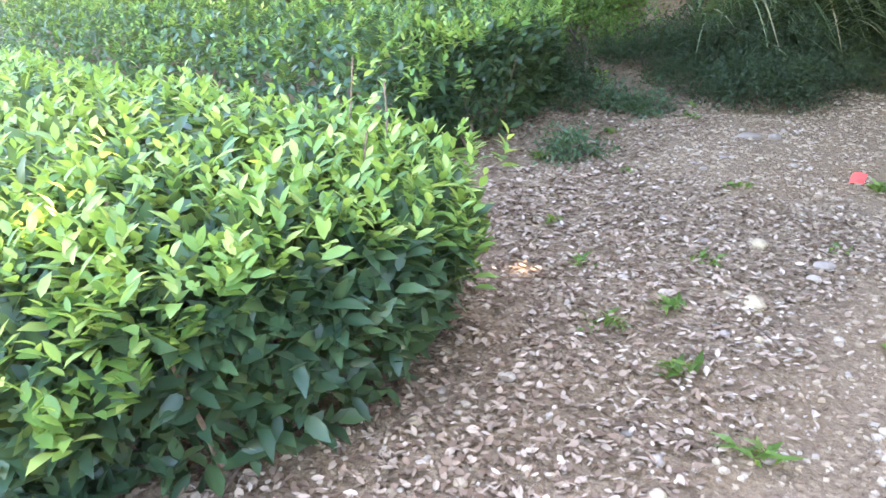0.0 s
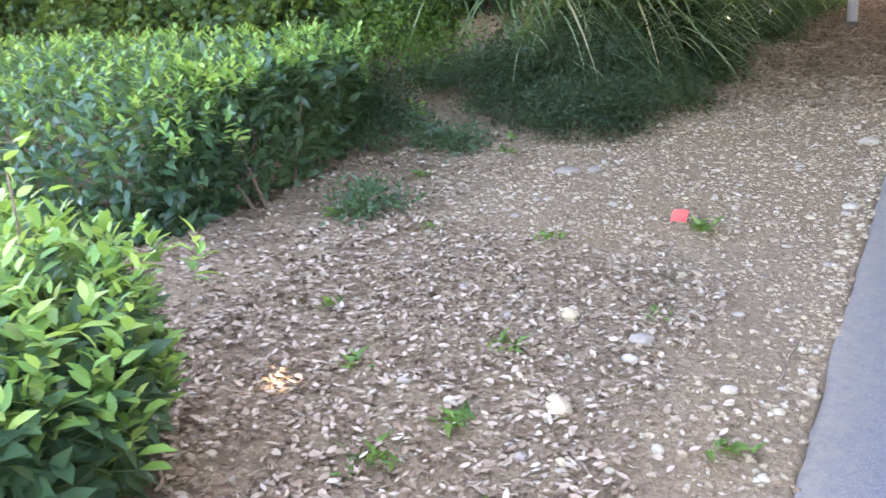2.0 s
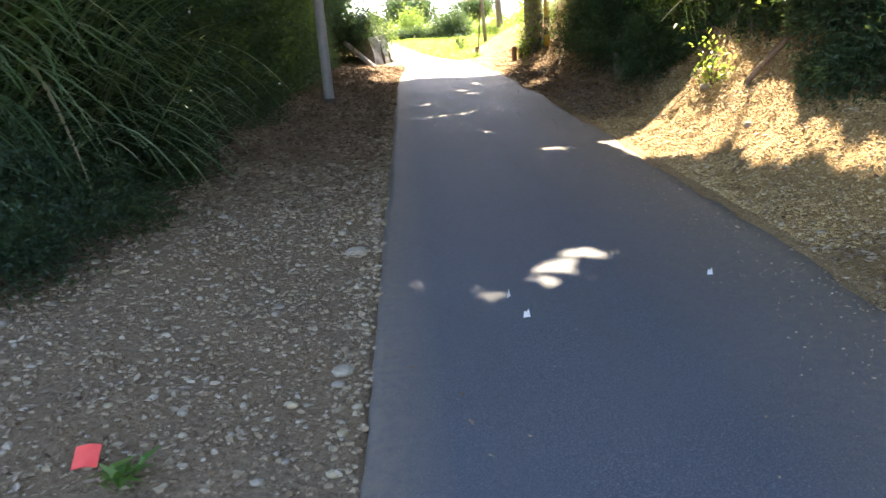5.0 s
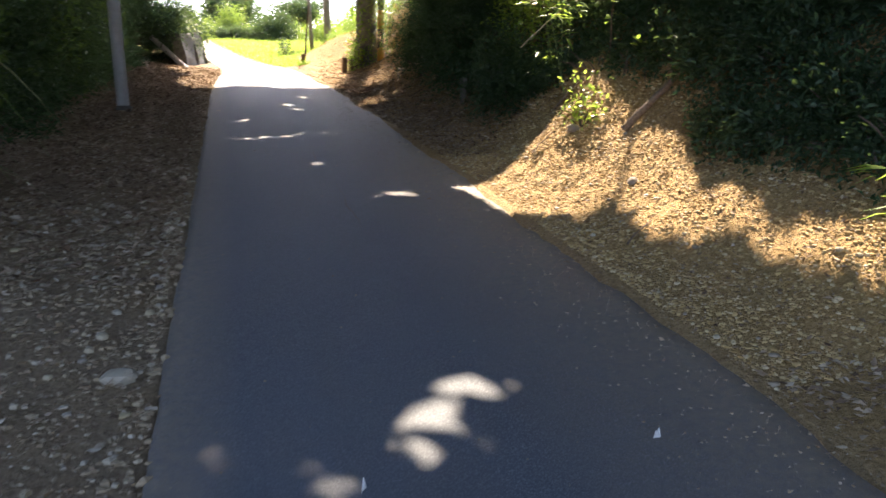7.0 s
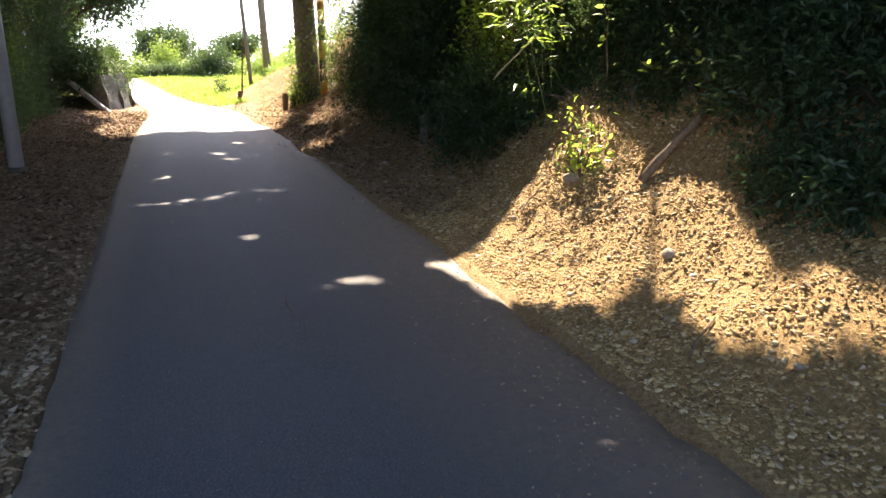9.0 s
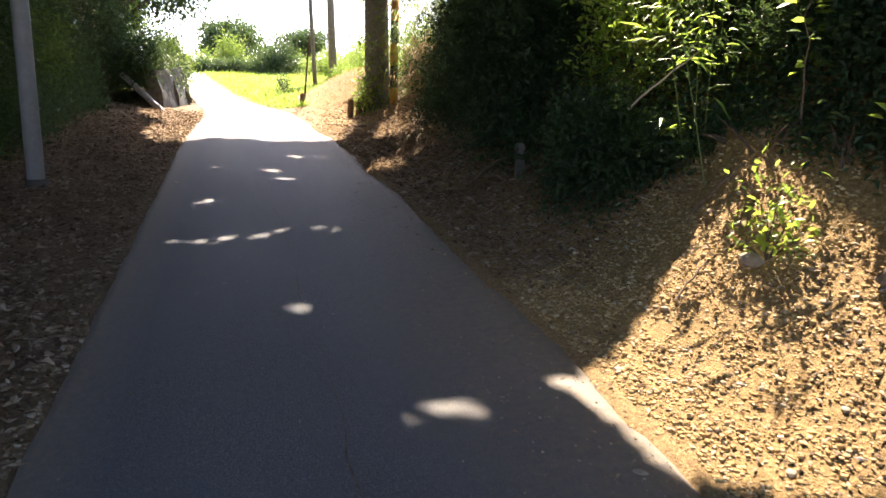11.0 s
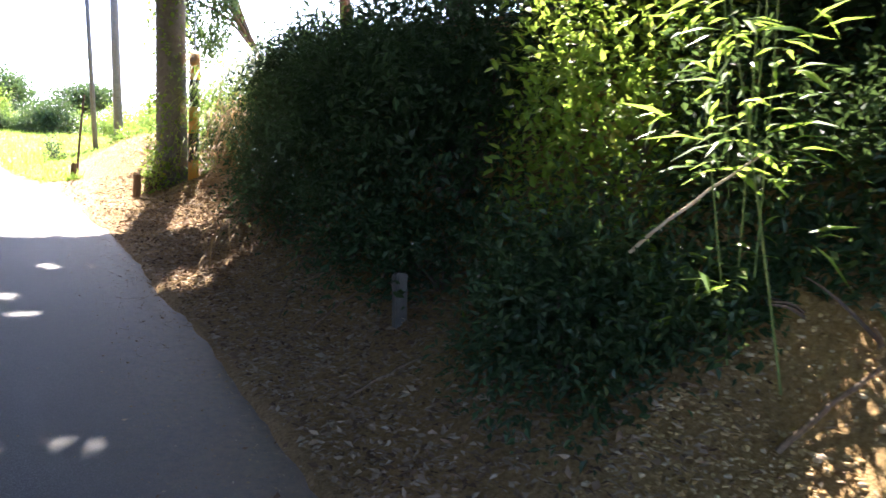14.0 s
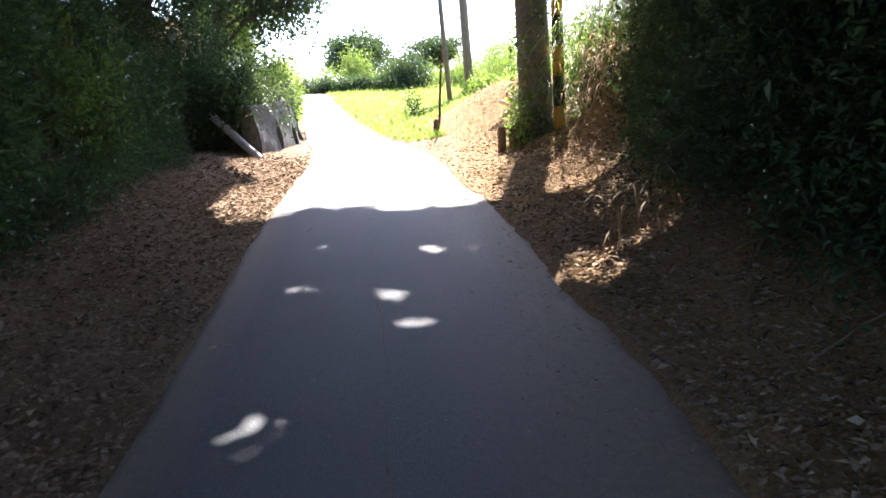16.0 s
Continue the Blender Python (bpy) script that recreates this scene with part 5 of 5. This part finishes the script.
x, y = scatter(24000, lambda y: -3.0 + 0 * y, lambda y: road_left(y) - 0.01, 0.4, 11.0, 1.0)
pebbles("gravel", x, y, 0.0105, "small brown and grey pebbles in the verge")
x, y = scatter(3000, lambda y: -2.6 + 0 * y, lambda y: road_left(y) - 0.01, 12.0, 25.0)
pebbles("gravel", x, y, 0.014, "small brown and grey pebbles in the shaded verge")
# The sun-gold copy of the gravel, laid where the sun patch falls.
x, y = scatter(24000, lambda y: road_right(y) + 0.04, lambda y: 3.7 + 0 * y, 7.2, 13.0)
pebbles("gravel", x, y, 0.0092, "sunlit gravel and crumbled earth on the slope, with the sun's gold in its colour", M_SUNLIT_GRAVEL)
x, y = scatter(500, lambda y: road_left(y) + 0.0, lambda y: road_right(y), 2.0, 20.0)
pebbles("gravel", x, y, 0.004, "grit scattered on the lane")

x, y = scatter(9000, lambda y: road_right(y) - 0.8 * RNG.random(len(y)) ** 2.4, lambda y: road_right(y) + 0.2, 3.0, 22.0)
pebbles("gravel", x, y, 0.0042, "loose grit along the edge of the lane")
x, y = scatter(1500, lambda y: road_left(y) - 0.12, lambda y: road_left(y) + 0.03, 1.5, 24.0)
pebbles("gravel", x, y, 0.013, "loose gravel along the edge of the lane")
x, y = scatter(450, lambda y: road_right(y) - 0.35 * RNG.random(len(y)) ** 2.2, lambda y: road_right(y) + 0.15, 4.0, 24.0)
litter("leaf_litter", x, y, 0.036, "dead leaves spilling over the edge of the lane", 0.006)
STONE_MESHES = []
for i in range(6):
    v, f = pebble_shape(20 + i, True)
    bm = bmesh.new()
    bv = [bm.verts.new(q) for q in v]
    for t in f:
        bm.faces.new([bv[j] for j in t])
    me = bpy.data.meshes.new("stone")
    bm.to_mesh(me)
    bm.free()
    me.materials.append(M_STONE)
    STONE_MESHES.append(me)


def stone(x, y, r):
    ob = new("stone", STONE_MESHES[RNG.integers(0, 6)])
    ob.parent = ground
    ob.matrix_basis = pose(x, y, gz(x, y) + r * 0.2, 0, 0, RNG.uniform(0, 360)) @ Matrix.Diagonal((r * RNG.uniform(0.8, 1.3), r * RNG.uniform(0.7, 1.0), r * RNG.uniform(0.4, 0.7), 1))


for _ in range(150):
    yy = RNG.uniform(1.5, 11.0)
    stone(RNG.uniform(-2.4, -0.5), yy, RNG.uniform(0.014, 0.032))
for _ in range(45):
    yy = RNG.uniform(2.5, 12.0)
    stone(float(road_left(yy)) - RNG.uniform(0.02, 0.13), yy, RNG.uniform(0.01, 0.03))
for _ in range(60):
    stone(RNG.uniform(2.2, 3.4), RNG.uniform(7.5, 13.0), RNG.uniform(0.012, 0.028))
for sx, sy, r in [(-2.2, 6.05, 0.075), (-2.05, 6.15, 0.05), (-0.46, 6.15, 0.06), (-0.5, 7.9, 0.07), (-1.35, 4.0, 0.05), (-1.0, 3.9, 0.06), (-1.1, 3.3, 0.06), (3.1, 11.6, 0.07), (2.95, 10.1, 0.055), (1.9, 10.5, 0.03), (-1.6, 17.4, 0.1)]:
    stone(sx, sy, r)


# small things on the ground
def red_tag():
    x, y = -1.27, 5.42
    ob = empty("red_tag", x, y, gz(x, y), "small bent red plastic tag lying on the gravel", "plastic tag")
    bm = bmesh.new()
    bmesh.ops.create_grid(bm, x_segments=6, y_segments=2, size=1)
    for v in bm.verts:
        u = v.co.x
        v.co = Vector((u * 0.042, v.co.y * 0.032 + 0.004 * u, 0.036 + 0.004 * math.cos(u * 2.2) + v.co.y * 0.026))
    bmesh.ops.solidify(bm, geom=bm.faces[:], thickness=0.003)
    part("sheet", bm, M_RED, ob)


def twig(a, b, r, label="thin dry fallen twig", mat=M_TWIG):
    z = gz(a[0], a[1])
    ob = empty("twig", a[0], a[1], z, label, "twig", "fallen twigs")
    e = np.array([b[0] - a[0], b[1] - a[1], gz(b[0], b[1]) - z + (b[2] if len(b) > 2 else 0)])
    np_part("stick", limb((0, 0, r), e + np.array([0, 0, r * 1.5]), r, r * 0.6, 0.01, 9, 12), mat, ob, smooth_faces=True)


def weed(x, y, n, L, mat=M_MID):
    ob = empty("weed", x, y, gz(x, y), "small green weed growing in the gravel", "weed", "weeds in the gravel")
    a = RNG.uniform(0, 6.28, n)
    p = RNG.normal(0, 0.03, (n, 3)) * np.array([1, 1, 0.2]) + np.array([0, 0, 0.01])
    d = np.stack([np.cos(a), np.sin(a), RNG.uniform(0.2, 1.2, n)], -1)
    S = L * RNG.uniform(0.5, 1.1, n)
    np_part("leaf_rosette", leaves(p, d, np.tile([0, 0, 1.0], (n, 1)) + RNG.normal(0, 0.3, (n, 3)), S, S * 0.28, 0.15, 0.25), mat, ob)


def scrap(x, y, a, label="small white scrap lying on the lane"):
    ob = empty("paper_scrap", x, y, road_top(x, y), label, "litter", "scraps on the lane")
    bm = bmesh.new()
    bmesh.ops.create_cube(bm, size=1)
    for v in bm.verts:
        v.co = Vector((v.co.x * 0.035, v.co.y * 0.012, v.co.z * 0.008 + 0.012 + 0.1 * v.co.x * v.co.y))
    bmesh.ops.rotate(bm, verts=bm.verts[:], cent=(0, 0, 0), matrix=Matrix.Rotation(a, 3, "Z"))
    bmesh.ops.bevel(bm, geom=bm.edges[:], offset=0.002, segments=1, affect="EDGES")
    part("sheet", bm, M_WHITE, ob)


red_tag()
for a, b, r in [((-0.48, 3.9), (-0.47, 4.25), 0.005), ((-1.0, 3.1), (-0.85, 3.0), 0.008), ((-1.9, 1.3), (-1.75, 1.05), 0.008), ((-3.1, 7.4), (-2.9, 7.7, 0.1), 0.007), ((2.75, 11.75), (3.0, 11.85), 0.007), ((2.5, 14.6), (2.9, 14.4), 0.01), ((2.9, 16.8), (3.2, 17.1), 0.012), ((-4.4, 7.4), (-4.7, 7.8, 0.3), 0.01), ((-4.3, 7.5), (-4.35, 7.9, 0.35), 0.008), ((2.45, 9.2), (2.7, 9.35), 0.008), ((2.75, 17.2), (3.1, 16.7, 0.1), 0.008), ((2.6, 16.2), (2.85, 16.6), 0.007), ((2.85, 18.9), (3.1, 18.6, 0.15), 0.007), ((2.7, 15.8), (3.0, 15.6, 0.12), 0.009)]:
    twig(a, b, r)
twig((3.24, 10.86), (3.68, 10.62, 0.0), 0.034, "thick pale root half buried in the slope", M_TWIG)
twig((3.25, 12.44), (3.46, 12.22, 0.06), 0.013, "pale brown branch lying at the edge of the sunlight", M_TWIG)
branch = empty("dry_branch", 3.12, 13.05, gz(3.12, 13.05), "pale dry branch leaning among the bamboo", "branch")
foot = np.array([3.18, 12.95, 2.55])
tip = np.array([3.46, 12.70, 2.85])
origin = np.array([3.12, 13.05, gz(3.12, 13.05)])
np_part("stick", limb(foot - 0.35 * (tip - foot) - origin, tip - origin, 0.008, 0.005, 0.02, 8, 6), M_DRYWOOD, branch)
for wx, wy, n, L in [(-1.13, 5.3, 22, 0.12), (-1.75, 4.75, 16, 0.11), (-1.0, 4.1, 12, 0.07), (-1.45, 3.6, 14, 0.09), (-1.35, 3.05, 22, 0.1), (-1.5, 2.75, 22, 0.1), (-0.55, 3.35, 16, 0.1), (-2.4, 4.6, 10, 0.08), (-2.3, 3.6, 10, 0.08), (-2.75, 6.2, 14, 0.09), (-3.1, 5.6, 18, 0.1), (-1.1, 2.6, 20, 0.12), (-0.7, 2.3, 16, 0.12), (-3.1, 4.6, 20, 0.12), (-2.95, 6.7, 12, 0.1), (-1.9, 3.2, 12, 0.08)]:
    weed(wx, wy, n, L)
for sx, sy, a in [(1.35, 4.9, 0.1), (1.4, 4.5, 0.8), (0.35, 6.9, 1.2), (0.4, 6.6, 0.5), (1.45, 7.0, 0.4)]:
    scrap(sx, sy, a)
